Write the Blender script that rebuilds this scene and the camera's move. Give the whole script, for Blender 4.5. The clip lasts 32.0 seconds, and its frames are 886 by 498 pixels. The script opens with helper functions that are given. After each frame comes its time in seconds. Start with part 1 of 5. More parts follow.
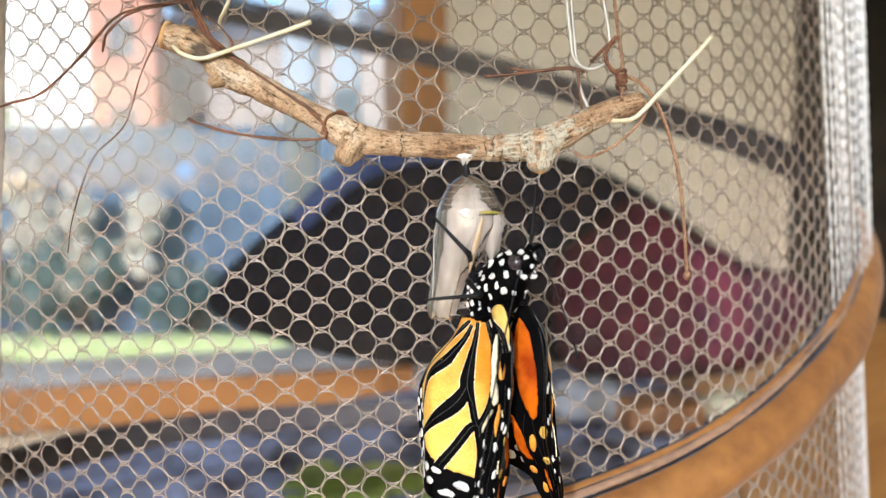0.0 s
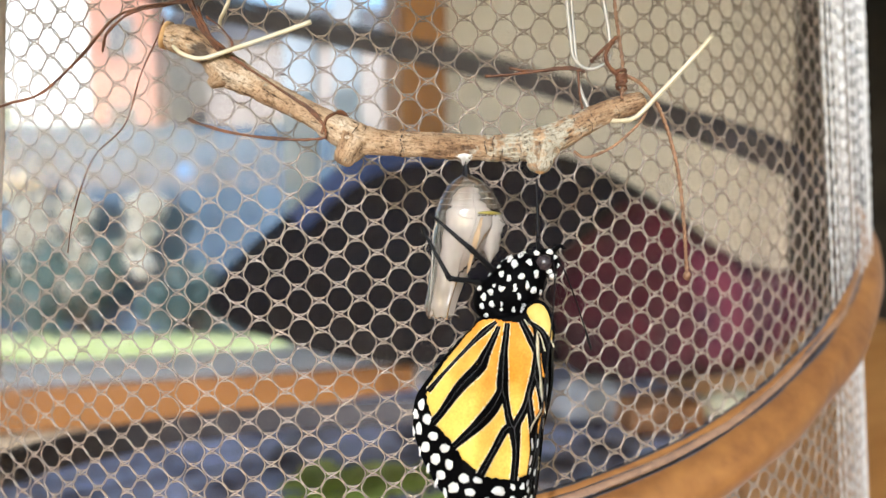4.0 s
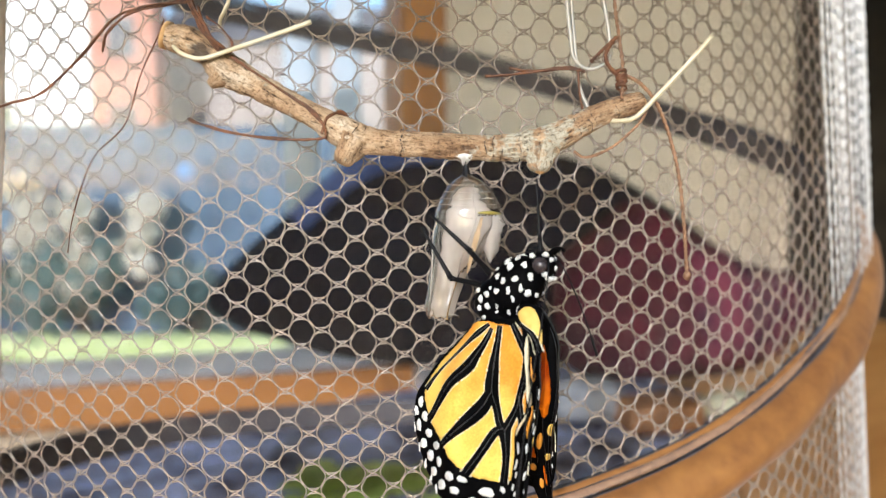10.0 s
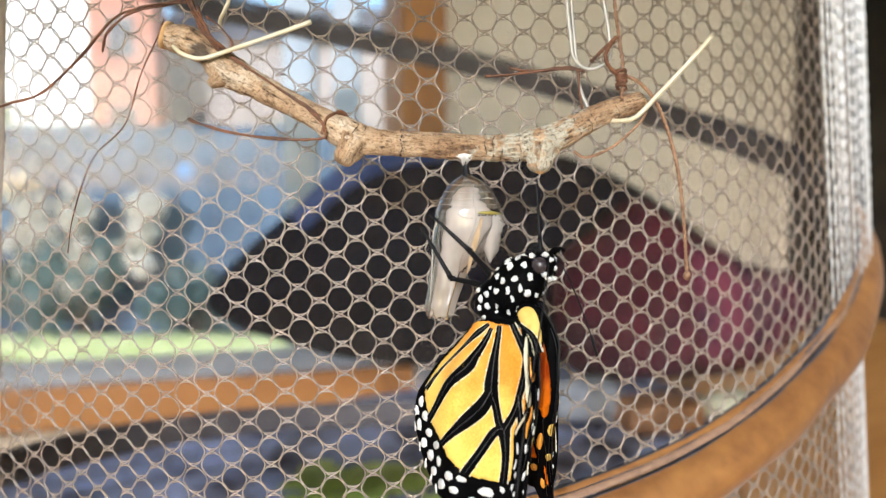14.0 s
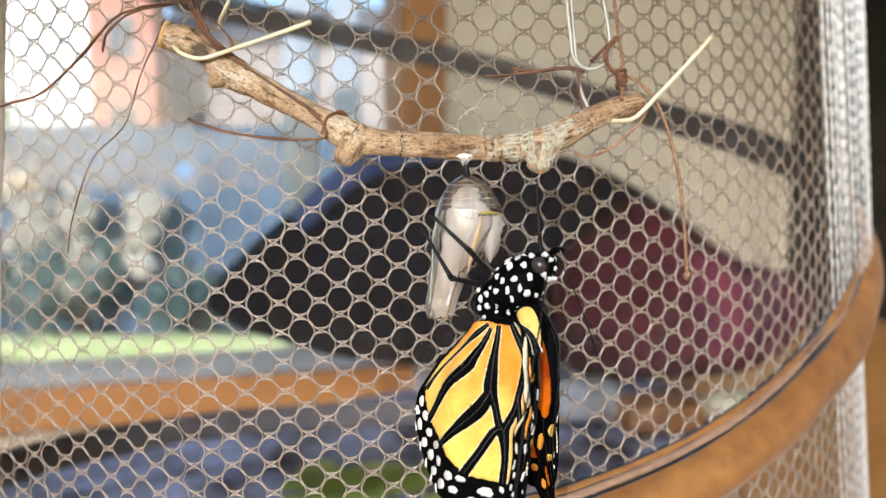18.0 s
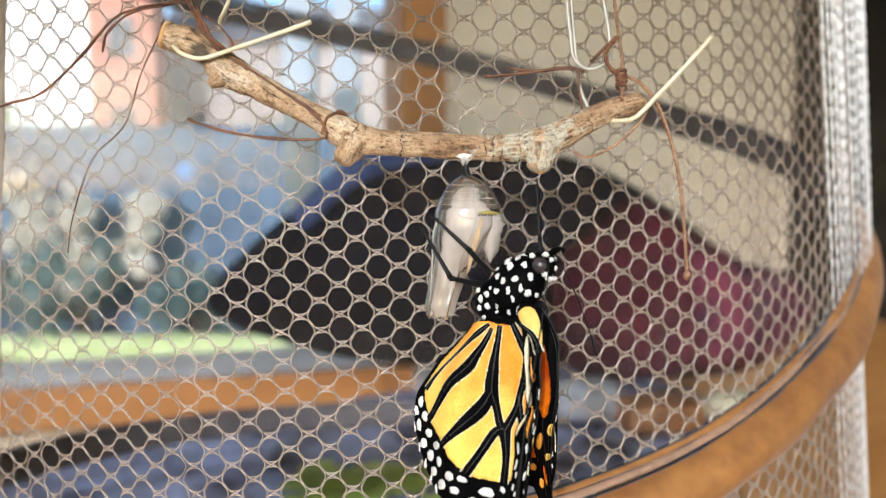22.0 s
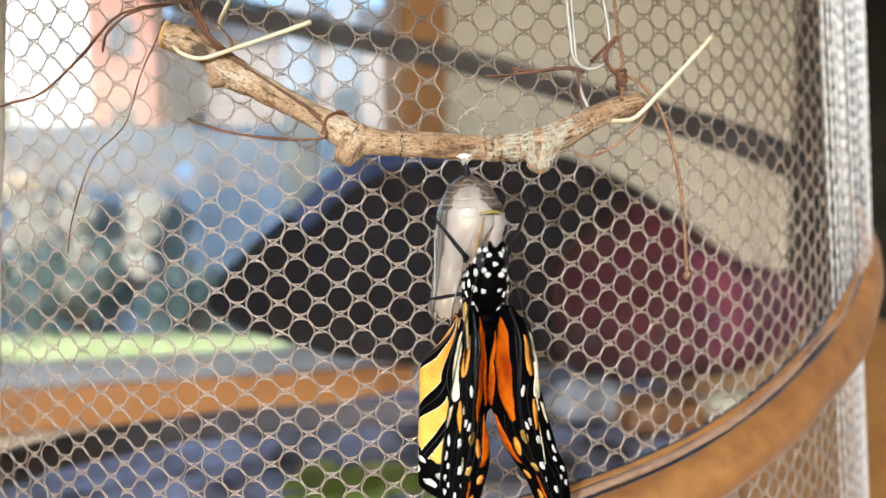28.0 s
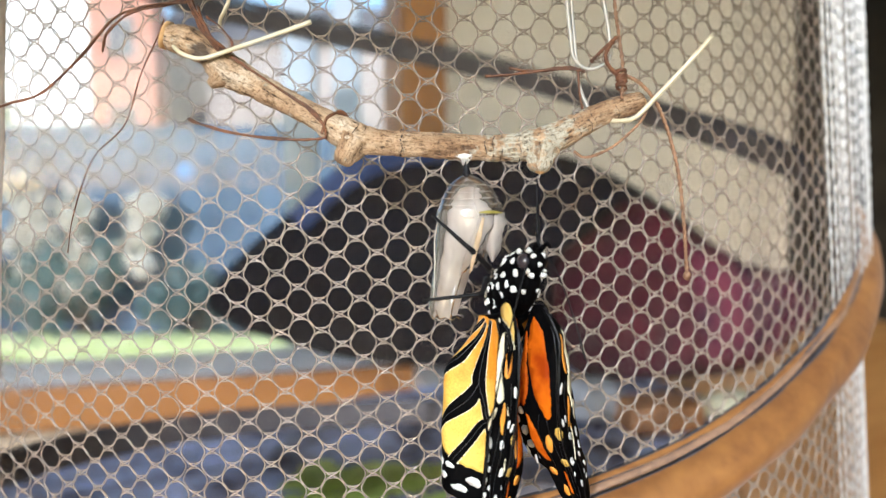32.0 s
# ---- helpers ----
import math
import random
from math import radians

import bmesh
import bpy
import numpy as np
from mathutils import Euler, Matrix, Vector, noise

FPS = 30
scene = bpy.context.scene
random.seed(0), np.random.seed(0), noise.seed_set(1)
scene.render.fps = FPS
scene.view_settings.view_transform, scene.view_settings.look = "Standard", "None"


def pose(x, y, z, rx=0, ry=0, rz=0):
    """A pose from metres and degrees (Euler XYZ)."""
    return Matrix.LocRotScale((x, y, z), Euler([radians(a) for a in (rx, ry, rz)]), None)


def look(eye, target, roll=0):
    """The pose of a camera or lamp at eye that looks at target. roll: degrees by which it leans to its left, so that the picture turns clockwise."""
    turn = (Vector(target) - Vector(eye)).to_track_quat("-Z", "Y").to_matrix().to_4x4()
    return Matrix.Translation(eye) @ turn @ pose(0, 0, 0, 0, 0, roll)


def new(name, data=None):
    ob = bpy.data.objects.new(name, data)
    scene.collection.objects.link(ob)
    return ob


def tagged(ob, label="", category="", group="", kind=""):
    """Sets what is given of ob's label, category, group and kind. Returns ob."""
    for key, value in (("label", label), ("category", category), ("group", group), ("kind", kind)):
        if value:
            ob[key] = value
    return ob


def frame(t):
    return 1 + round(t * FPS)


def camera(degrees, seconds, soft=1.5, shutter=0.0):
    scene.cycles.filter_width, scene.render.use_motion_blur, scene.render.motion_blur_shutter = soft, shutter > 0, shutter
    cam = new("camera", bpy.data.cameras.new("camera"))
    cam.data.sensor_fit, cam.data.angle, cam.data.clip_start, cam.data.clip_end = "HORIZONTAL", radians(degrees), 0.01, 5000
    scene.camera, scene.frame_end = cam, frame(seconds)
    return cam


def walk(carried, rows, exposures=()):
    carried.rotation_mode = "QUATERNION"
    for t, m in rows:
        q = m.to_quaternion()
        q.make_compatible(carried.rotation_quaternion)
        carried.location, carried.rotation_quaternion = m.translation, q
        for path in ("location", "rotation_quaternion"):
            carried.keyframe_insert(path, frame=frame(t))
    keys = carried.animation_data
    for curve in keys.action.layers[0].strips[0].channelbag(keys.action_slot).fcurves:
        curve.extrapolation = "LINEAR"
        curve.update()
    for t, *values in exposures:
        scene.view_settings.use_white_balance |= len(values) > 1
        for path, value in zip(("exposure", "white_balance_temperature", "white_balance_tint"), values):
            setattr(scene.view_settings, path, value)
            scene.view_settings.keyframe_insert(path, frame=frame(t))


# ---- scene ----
# ---- camera: stands still before the cage ----
EYE = (0.0, 0.0, 1.03)
TILT = 4.93
cam = camera(62.2, 32.0, soft=1.1)
cam.data.dof.use_dof = True
cam.data.dof.focus_distance = 0.156
cam.data.dof.aperture_fstop = 11.0
STAND = pose(EYE[0], EYE[1], EYE[2], 90 - TILT, 0, 0)
walk(cam, [(0.0, STAND), (32.0, STAND)], [(0.0, 0.83, 5650, 10), (1.1, 0.92, 5600, 10), (2.0, 0.78, 5670, 9), (27.5, 0.78, 5670, 9), (29.0, 0.80, 5550, 9), (32.0, 0.85, 5500, 8)])

# ---- light ----
world = bpy.data.worlds.new("world")
scene.world = world
world.use_nodes = True
wn = world.node_tree.nodes
sky = wn.new("ShaderNodeTexSky")
sky.sky_type = "NISHITA"
sky.sun_disc = False
sky.dust_density = 1.4
sky.sun_elevation = radians(18)
sky.sun_rotation = radians(194)
world.node_tree.links.new(sky.outputs[0], wn["Background"].inputs[0])
wn["Background"].inputs[1].default_value = 0.15
sun = new("sun", bpy.data.lights.new("sun", "SUN"))
sun.data.energy = 2.1
sun.data.angle = radians(1.0)
sun.data.color = (1.0, 0.97, 0.94)
sun.matrix_world = look((-0.726, -2.76, 1.975), (0, 0.15, 1.0))


# ---- materials ----
def principled(name, rough=0.6, metal=0.0):
    m = bpy.data.materials.new(name)
    m.use_nodes = True
    b = m.node_tree.nodes["Principled BSDF"]
    b.inputs["Roughness"].default_value = rough
    b.inputs["Metallic"].default_value = metal
    return m, m.node_tree, b


def mottled(name, dark, light, scale=200.0, rough=0.6, bump=0.2, metal=0.0, stretch=(1, 1, 1), detail=6.0,
            sheen=0.0, trans=0.0, dist=0.0005, coarse=0.2, shine=0.5):
    """Two scales of noise between two colours, with fine relief."""
    m, nt, b = principled(name, rough, metal)
    n, l = nt.nodes, nt.links
    tc = n.new("ShaderNodeTexCoord")
    mp = n.new("ShaderNodeMapping")
    mp.inputs["Scale"].default_value = stretch
    l.new(tc.outputs["Object"], mp.inputs["Vector"])
    fine = n.new("ShaderNodeTexNoise")
    fine.inputs["Scale"].default_value = scale
    fine.inputs["Detail"].default_value = detail
    big = n.new("ShaderNodeTexNoise")
    big.inputs["Scale"].default_value = scale * coarse
    big.inputs["Detail"].default_value = 3.0
    for t in (fine, big):
        l.new(mp.outputs[0], t.inputs["Vector"])
    mixf = n.new("ShaderNodeMath")
    mixf.operation = "MULTIPLY_ADD"
    l.new(fine.outputs["Fac"], mixf.inputs[0])
    mixf.inputs[1].default_value = 0.55
    half = n.new("ShaderNodeMath")
    half.operation = "MULTIPLY"
    l.new(big.outputs["Fac"], half.inputs[0])
    half.inputs[1].default_value = 0.45
    l.new(half.outputs[0], mixf.inputs[2])
    ramp = n.new("ShaderNodeValToRGB")
    ramp.color_ramp.elements[0].position = 0.36
    ramp.color_ramp.elements[1].position = 0.66
    ramp.color_ramp.elements[0].color = (*dark, 1)
    ramp.color_ramp.elements[1].color = (*light, 1)
    l.new(mixf.outputs[0], ramp.inputs[0])
    l.new(ramp.outputs[0], b.inputs["Base Color"])
    bp = n.new("ShaderNodeBump")
    bp.inputs["Strength"].default_value = bump
    bp.inputs["Distance"].default_value = dist
    l.new(fine.outputs["Fac"], bp.inputs["Height"])
    l.new(bp.outputs[0], b.inputs["Normal"])
    b.inputs["Sheen Weight"].default_value = sheen
    b.inputs["Specular IOR Level"].default_value = shine
    if trans:
        b.inputs["Subsurface Weight"].default_value = trans
        b.inputs["Subsurface Radius"].default_value = (0.004, 0.003, 0.002)
    return m


M_NET = mottled("net_thread", (0.245, 0.19, 0.15), (0.59, 0.482, 0.395), 1500, 0.28, 0.8, dist=0.00015, shine=1.0)

wet = M_NET.node_tree.nodes["Principled BSDF"].inputs
wet["Coat Weight"].default_value, wet["Coat Roughness"].default_value = 0.5, 0.14


def see_through(m, share):
    """Lets a share of the light straight through, as thin nylon does."""
    n, l = m.node_tree.nodes, m.node_tree.links
    clear, both = n.new("ShaderNodeBsdfTransparent"), n.new("ShaderNodeMixShader")
    both.inputs[0].default_value = share
    l.new(n["Principled BSDF"].outputs[0], both.inputs[1])
    l.new(clear.outputs[0], both.inputs[2])
    l.new(both.outputs[0], n["Material Output"].inputs[0])


see_through(M_NET, 0.40)
M_BAND = mottled("band_fabric", (0.17, 0.064, 0.012), (0.30, 0.132, 0.028), 160, 0.7, 0.4, sheen=0.1, dist=0.0006)
M_PIPING = mottled("band_edge", (0.20, 0.12, 0.08), (0.33, 0.20, 0.12), 400, 0.7, 0.3)
M_TRUNK = mottled("trunk_bark", (0.06, 0.045, 0.03), (0.22, 0.17, 0.12), 20, 0.9, 0.5)


def bark_material():
    """Fissured bark: grain along the branch, dark flecks, pale lichen."""
    m, nt, b = principled("bark", 0.88)
    n, l = nt.nodes, nt.links
    tc = n.new("ShaderNodeTexCoord")
    grown_along = n.new("ShaderNodeAttribute")
    grown_along.attribute_name = "along"

    def tex(scale, stretch, detail):
        mp = n.new("ShaderNodeMapping")
        mp.inputs["Scale"].default_value = stretch
        l.new(grown_along.outputs["Vector"], mp.inputs[0])
        t = n.new("ShaderNodeTexNoise")
        t.inputs["Scale"].default_value = scale
        t.inputs["Detail"].default_value = detail
        t.inputs["Roughness"].default_value = 0.66
        l.new(mp.outputs[0], t.inputs["Vector"])
        return t

    def ramp(source, stops):
        r = n.new("ShaderNodeValToRGB")
        while len(r.color_ramp.elements) < len(stops):
            r.color_ramp.elements.new(0.5)
        for e, (p, c) in zip(r.color_ramp.elements, stops):
            e.position, e.color = p, (*c, 1)
        l.new(source.outputs[0], r.inputs[0])
        return r

    def mix(kind, fac, a, b2):
        x = n.new("ShaderNodeMix")
        x.data_type, x.blend_type = "RGBA", kind
        if isinstance(fac, float):
            x.inputs["Factor"].default_value = fac
        else:
            l.new(fac.outputs[0], x.inputs["Factor"])
        l.new(a, x.inputs[6])
        l.new(b2, x.inputs[7])
        return x.outputs[2]

    grain = tex(1800, (0.22, 1, 1), 12)
    patch = tex(170, (0.45, 1, 1), 7)
    fleck = tex(620, (0.35, 1, 1), 4)
    lichen = tex(340, (1, 1, 1), 9)
    base = ramp(patch, [(0.30, (0.15, 0.08, 0.04)), (0.40, (0.40, 0.245, 0.13)), (0.55, (0.58, 0.41, 0.25)), (0.7, (0.70, 0.59, 0.45))])
    lines = ramp(grain, [(0.35, (0.10, 0.08, 0.065)), (0.43, (0.74, 0.69, 0.63)), (0.52, (1.0, 1.0, 1.0))])
    dots = ramp(fleck, [(0.32, (0.10, 0.075, 0.06)), (0.43, (1, 1, 1))])
    place = n.new("ShaderNodeSeparateXYZ")
    l.new(tc.outputs["Object"], place.inputs[0])
    grown = n.new("ShaderNodeMapRange")
    grown.inputs["From Min"].default_value, grown.inputs["From Max"].default_value = 0.002, 0.014
    grown.inputs["To Min"].default_value, grown.inputs["To Max"].default_value = -0.08, 0.11
    l.new(place.outputs[0], grown.inputs["Value"])
    more = n.new("ShaderNodeMath")
    l.new(lichen.outputs["Fac"], more.inputs[0])
    l.new(grown.outputs[0], more.inputs[1])
    bare = n.new("ShaderNodeMapRange")
    bare.inputs["From Min"].default_value, bare.inputs["From Max"].default_value = 0.021, 0.031
    bare.inputs["To Min"].default_value, bare.inputs["To Max"].default_value = 0.0, -0.17
    l.new(place.outputs[0], bare.inputs["Value"])
    less = n.new("ShaderNodeMath")
    l.new(more.outputs[0], less.inputs[0])
    l.new(bare.outputs[0], less.inputs[1])
    lichen = less
    pale = ramp(lichen, [(0.53, (0, 0, 0)), (0.61, (0.85, 0.85, 0.85))])
    grey = n.new("ShaderNodeRGB")
    grey.outputs[0].default_value = (0.56, 0.54, 0.44, 1)
    rings = ramp(tex(620, (1.5, 0.28, 0.28), 6), [(0.33, (0.12, 0.10, 0.08)), (0.44, (1, 1, 1))])
    col = mix("MIX", pale, base.outputs[0], grey.outputs[0])
    col = mix("MULTIPLY", 1.0, col, lines.outputs[0])
    col = mix("MULTIPLY", 0.45, col, dots.outputs[0])
    col = mix("MULTIPLY", 0.25, col, rings.outputs[0])
    grit = ramp(tex(2600, (0.8, 1, 1), 6), [(0.36, (0.30, 0.25, 0.21)), (0.47, (0.95, 0.93, 0.9)), (0.62, (1, 1, 1))])
    col = mix("MULTIPLY", 0.85, col, grit.outputs[0])
    # a dark weathered hollow near the cut end
    far = n.new("ShaderNodeVectorMath")
    far.operation = "DISTANCE"
    far.inputs[1].default_value = (-0.0475, -0.0026, 0.0375)
    l.new(tc.outputs["Object"], far.inputs[0])
    torn = n.new("ShaderNodeMath")
    torn.operation = "MULTIPLY_ADD"
    torn.inputs[1].default_value = 0.005
    l.new(fleck.outputs["Fac"], torn.inputs[0])
    l.new(far.outputs["Value"], torn.inputs[2])
    hollow = n.new("ShaderNodeMapRange")
    hollow.inputs["From Min"].default_value, hollow.inputs["From Max"].default_value = 0.0042, 0.0058
    hollow.inputs["To Min"].default_value, hollow.inputs["To Max"].default_value = 0.85, 0.0
    l.new(torn.outputs[0], hollow.inputs["Value"])
    weathered = n.new("ShaderNodeRGB")
    weathered.outputs[0].default_value = (0.035, 0.024, 0.018, 1)
    col = mix("MIX", hollow, col, weathered.outputs[0])
    l.new(col, b.inputs["Base Color"])
    bp = n.new("ShaderNodeBump")
    bp.inputs["Strength"].default_value = 1.0
    bp.inputs["Distance"].default_value = 0.0008
    l.new(grain.outputs["Fac"], bp.inputs["Height"])
    l.new(bp.outputs[0], b.inputs["Normal"])
    return m


M_BARK = bark_material()
M_CUT = mottled("cut_wood", (0.36, 0.20, 0.08), (0.66, 0.42, 0.18), 700, 0.8, 0.4)
M_CRACK = mottled("bark_crack", (0.02, 0.014, 0.01), (0.06, 0.04, 0.03), 700, 0.9, 0.4)
M_STRING = mottled("raffia", (0.045, 0.016, 0.006), (0.20, 0.075, 0.026), 900, 0.6, 0.5, dist=0.0002)
M_TWINE = mottled("twine", (0.11, 0.05, 0.022), (0.34, 0.19, 0.10), 1500, 0.6, 0.6, dist=0.0002)
M_WIRE = mottled("cream_wire", (0.52, 0.45, 0.28), (0.68, 0.62, 0.46), 300, 0.35, 0.05)
M_CLIP = mottled("clip_wire", (0.34, 0.31, 0.26), (0.48, 0.45, 0.39), 300, 0.45, 0.05, metal=0.2)
M_SILK = mottled("silk", (0.66, 0.62, 0.55), (0.84, 0.81, 0.76), 1500, 0.7, 0.5)
M_BLACK = mottled("black_scale", (0.0006, 0.0006, 0.0008), (0.0024, 0.0022, 0.0024), 1800, 0.6, 0.5, dist=0.0001, shine=0.03)
M_LEG = mottled("leg_black", (0.003, 0.003, 0.004), (0.012, 0.011, 0.012), 1500, 0.5, 0.5, dist=0.0002, shine=0.14)
M_WHITE = mottled("white_scale", (0.60, 0.58, 0.55), (0.78, 0.77, 0.74), 1500, 0.6, 0.3, dist=0.0001)


def wing_paint(name, root, edge):
    """Scales that pale from the wing's root to its edge, with grain and blotches."""
    m, nt, b = principled(name, 0.62)
    b.inputs["Specular IOR Level"].default_value = 0.2
    n, l = nt.nodes, nt.links
    tc = n.new("ShaderNodeTexCoord")
    way = n.new("ShaderNodeVectorMath")
    way.operation = "DOT_PRODUCT"
    l.new(tc.outputs["Object"], way.inputs[0])
    way.inputs[1].default_value = (0.0, 0.55, -0.35)
    mr = n.new("ShaderNodeMapRange")
    mr.inputs["From Min"].default_value, mr.inputs["From Max"].default_value = 0.0012, 0.0115
    l.new(way.outputs["Value"], mr.inputs["Value"])
    big = n.new("ShaderNodeTexNoise")
    big.inputs["Scale"].default_value = 190
    big.inputs["Detail"].default_value = 4
    fine = n.new("ShaderNodeTexNoise")
    fine.inputs["Scale"].default_value = 2600
    for t in (big, fine):
        l.new(tc.outputs["Object"], t.inputs["Vector"])
    ad = n.new("ShaderNodeMath")
    ad.operation = "MULTIPLY_ADD"
    l.new(big.outputs["Fac"], ad.inputs[0])
    ad.inputs[1].default_value = 1.5
    l.new(mr.outputs[0], ad.inputs[2])
    sb = n.new("ShaderNodeMath")
    sb.operation = "SUBTRACT"
    l.new(ad.outputs[0], sb.inputs[0])
    sb.inputs[1].default_value = 0.75
    sb.use_clamp = True
    mx = n.new("ShaderNodeMix")
    mx.data_type = "RGBA"
    l.new(sb.outputs[0], mx.inputs["Factor"])
    mx.inputs[6].default_value, mx.inputs[7].default_value = (*root, 1), (*edge, 1)
    gr = n.new("ShaderNodeMix")
    gr.data_type, gr.blend_type = "RGBA", "OVERLAY"
    gr.inputs["Factor"].default_value = 0.32
    l.new(mx.outputs[2], gr.inputs[6])
    l.new(fine.outputs["Fac"], gr.inputs[7])
    l.new(gr.outputs[2], b.inputs["Base Color"])
    bp = n.new("ShaderNodeBump")
    bp.inputs["Strength"].default_value = 0.3
    bp.inputs["Distance"].default_value = 0.0001
    l.new(fine.outputs["Fac"], bp.inputs["Height"])
    l.new(bp.outputs[0], b.inputs["Normal"])
    return m


M_YELLOW = wing_paint("yellow_scale", (0.60, 0.22, 0.012), (0.77, 0.50, 0.095))
M_ORANGE = mottled("orange_scale", (0.24, 0.03, 0.0), (0.68, 0.16, 0.0), 200, 0.6, 0.25, dist=0.0001, coarse=0.4, shine=0.05)
M_PALEYELLOW = mottled("pale_yellow_scale", (0.58, 0.35, 0.06), (0.68, 0.47, 0.13), 300, 0.6, 0.25, dist=0.0001, shine=0.2)
M_AMBER = mottled("amber_scale", (0.58, 0.20, 0.012), (0.78, 0.36, 0.04), 300, 0.55, 0.25, dist=0.0001)
M_CREAM = mottled("cream_scale", (0.62, 0.53, 0.34), (0.78, 0.71, 0.52), 500, 0.6, 0.3, dist=0.0001)
M_RIB = mottled("rib_black", (0.0015, 0.0015, 0.002), (0.008, 0.008, 0.010), 1500, 0.3, 0.4, dist=0.0001, shine=0.35)
M_EYE = mottled("eye", (0.018, 0.014, 0.016), (0.055, 0.042, 0.045), 2500, 0.25, 0.2, dist=0.00005)
# the band's fabric with the far side's shade put into its colour
M_BANDSHADE = mottled("band_shade", (0.058, 0.055, 0.066), (0.115, 0.11, 0.126), 200, 0.8, 0.3)
M_GOLD = mottled("gold_line", (0.20, 0.16, 0.03), (0.42, 0.36, 0.08), 1200, 0.4, 0.3)


# ---- helpers for building ----
# HANG: the frame of the hanging things, 144 mm before the eye; right, away, up, in metres.
HANG = pose(EYE[0], 0.1444 * math.cos(radians(TILT)), EYE[2] - 0.1444 * math.sin(radians(TILT)), -TILT, 0, 0)


def mesh_of(name, bm, material, smooth=True):
    me = bpy.data.meshes.new(name)
    bm.to_mesh(me)
    bm.free()
    for p in me.polygons:
        p.use_smooth = smooth
    for m in material if isinstance(material, (list, tuple)) else [material]:
        me.materials.append(m)
    return me


def part(name, bm, material, parent, label="", smooth=True):
    """One mesh object under a thing or a part."""
    ob = new(name, mesh_of(name, bm, material, smooth))
    ob.parent = parent
    if label:
        tagged(ob, label)
    return ob


def thing(name, m, label, category, group="", kind=""):
    ob = new(name)
    ob.empty_display_size = 0.01
    ob.matrix_world = m
    return tagged(ob, label, category, group, kind)


def solo(name, bm, material, m, label, category, group="", kind="", smooth=True):
    ob = new(name, mesh_of(name, bm, material, smooth))
    ob.matrix_world = m
    return tagged(ob, label, category, group, kind)


def spline(points, steps=8):
    """Points of a smooth curve through the given ones."""
    p = [Vector(q) for q in points]
    p = [p[0] * 2 - p[1]] + p + [p[-1] * 2 - p[-2]]
    out = []
    for k in range(1, len(p) - 2):
        a, b, c, d = p[k - 1:k + 3]
        for s in range(steps):
            t = s / steps
            out.append(0.5 * (2 * b + (c - a) * t + (2 * a - 5 * b + 4 * c - d) * t * t + (3 * b - a - 3 * c + d) * t ** 3))
    out.append(p[-2].copy())
    return out


def sweep(bm, pts, radii, sides=8, rough=0.0, scale=300.0, caps=True, seed=0.0):
    """A tube along pts; radii one number or one for each point."""
    n = len(pts)
    rr = radii if isinstance(radii, (list, tuple)) else [radii] * n
    side = None
    rings = []
    for k, p in enumerate(pts):
        d = (pts[min(k + 1, n - 1)] - pts[max(k - 1, 0)]).normalized()
        if side is None:
            side = d.orthogonal().normalized()
        side = (side - d * side.dot(d)).normalized()
        up = d.cross(side)
        ring = []
        for s in range(sides):
            a = 2 * math.pi * s / sides
            w = side * math.cos(a) + up * math.sin(a)
            r = rr[k]
            if rough:
                q = (p + w * r) * scale + Vector((seed, 0, 0))
                r *= 1 + rough * (noise.noise(q) + 0.5 * noise.noise(q * 2.7))
            ring.append(bm.verts.new(p + w * r))
        rings.append(ring)
    for a, b in zip(rings, rings[1:]):
        for s in range(sides):
            bm.faces.new((a[s], a[(s + 1) % sides], b[(s + 1) % sides], b[s]))
    if caps:
        bm.faces.new(rings[0][::-1])
        bm.faces.new(rings[-1])
    return rings


def mm(points, away=0.0):
    """(right, up) or (right, up, away) in millimetres of the hanging frame."""
    return [Vector((q[0], (q[2] if len(q) > 2 else away), q[1])) * 0.001 for q in points]


def ellipsoid(bm, centre, radii, turn=None, u=24, v=16):
    m = Matrix.Translation(centre) @ (turn or Matrix.Identity(4)) @ Matrix.Diagonal((*radii, 1))
    return bmesh.ops.create_uvsphere(bm, u_segments=u, v_segments=v, radius=1, matrix=m)["verts"]


def box(bm, lo, hi, bevel=0.0, segments=2):
    c = [(a + b) / 2 for a, b in zip(lo, hi)]
    s = [b - a for a, b in zip(lo, hi)]
    made = bmesh.ops.create_cube(bm, size=1, matrix=Matrix.Translation(c) @ Matrix.Diagonal((*s, 1)))["verts"]
    if bevel:
        edges = list({e for w in made for e in w.link_edges})
        bmesh.ops.bevel(bm, geom=edges, offset=bevel, segments=segments, affect="EDGES", profile=0.5)


# ---- the net cage ----
PITCH = 0.0072          # one hole of the net, up
CAGE_R = 31.44 * PITCH
LEAN = -5.0
COLUMN = 0.678 * PITCH
CAGE = (HANG @ Matrix.Translation((0, -0.1444, 0)) @ pose(0, 0, 0, TILT)
        @ Matrix.Translation((-4.86 * PITCH, 24.266 * PITCH * 0.9963 - 0.391 * PITCH * 0.086, -0.391 * PITCH - 24.266 * PITCH * 0.086)) @ pose(0, 0, 0, 0, LEAN, 0))


def on_cage(s, z, out=0.0):
    """A place on the net: along its girth, up, and out of it; zero is before the camera."""
    a = s / CAGE_R
    r = CAGE_R + out
    return Vector((r * math.sin(a), CAGE_R - r * math.cos(a), z))


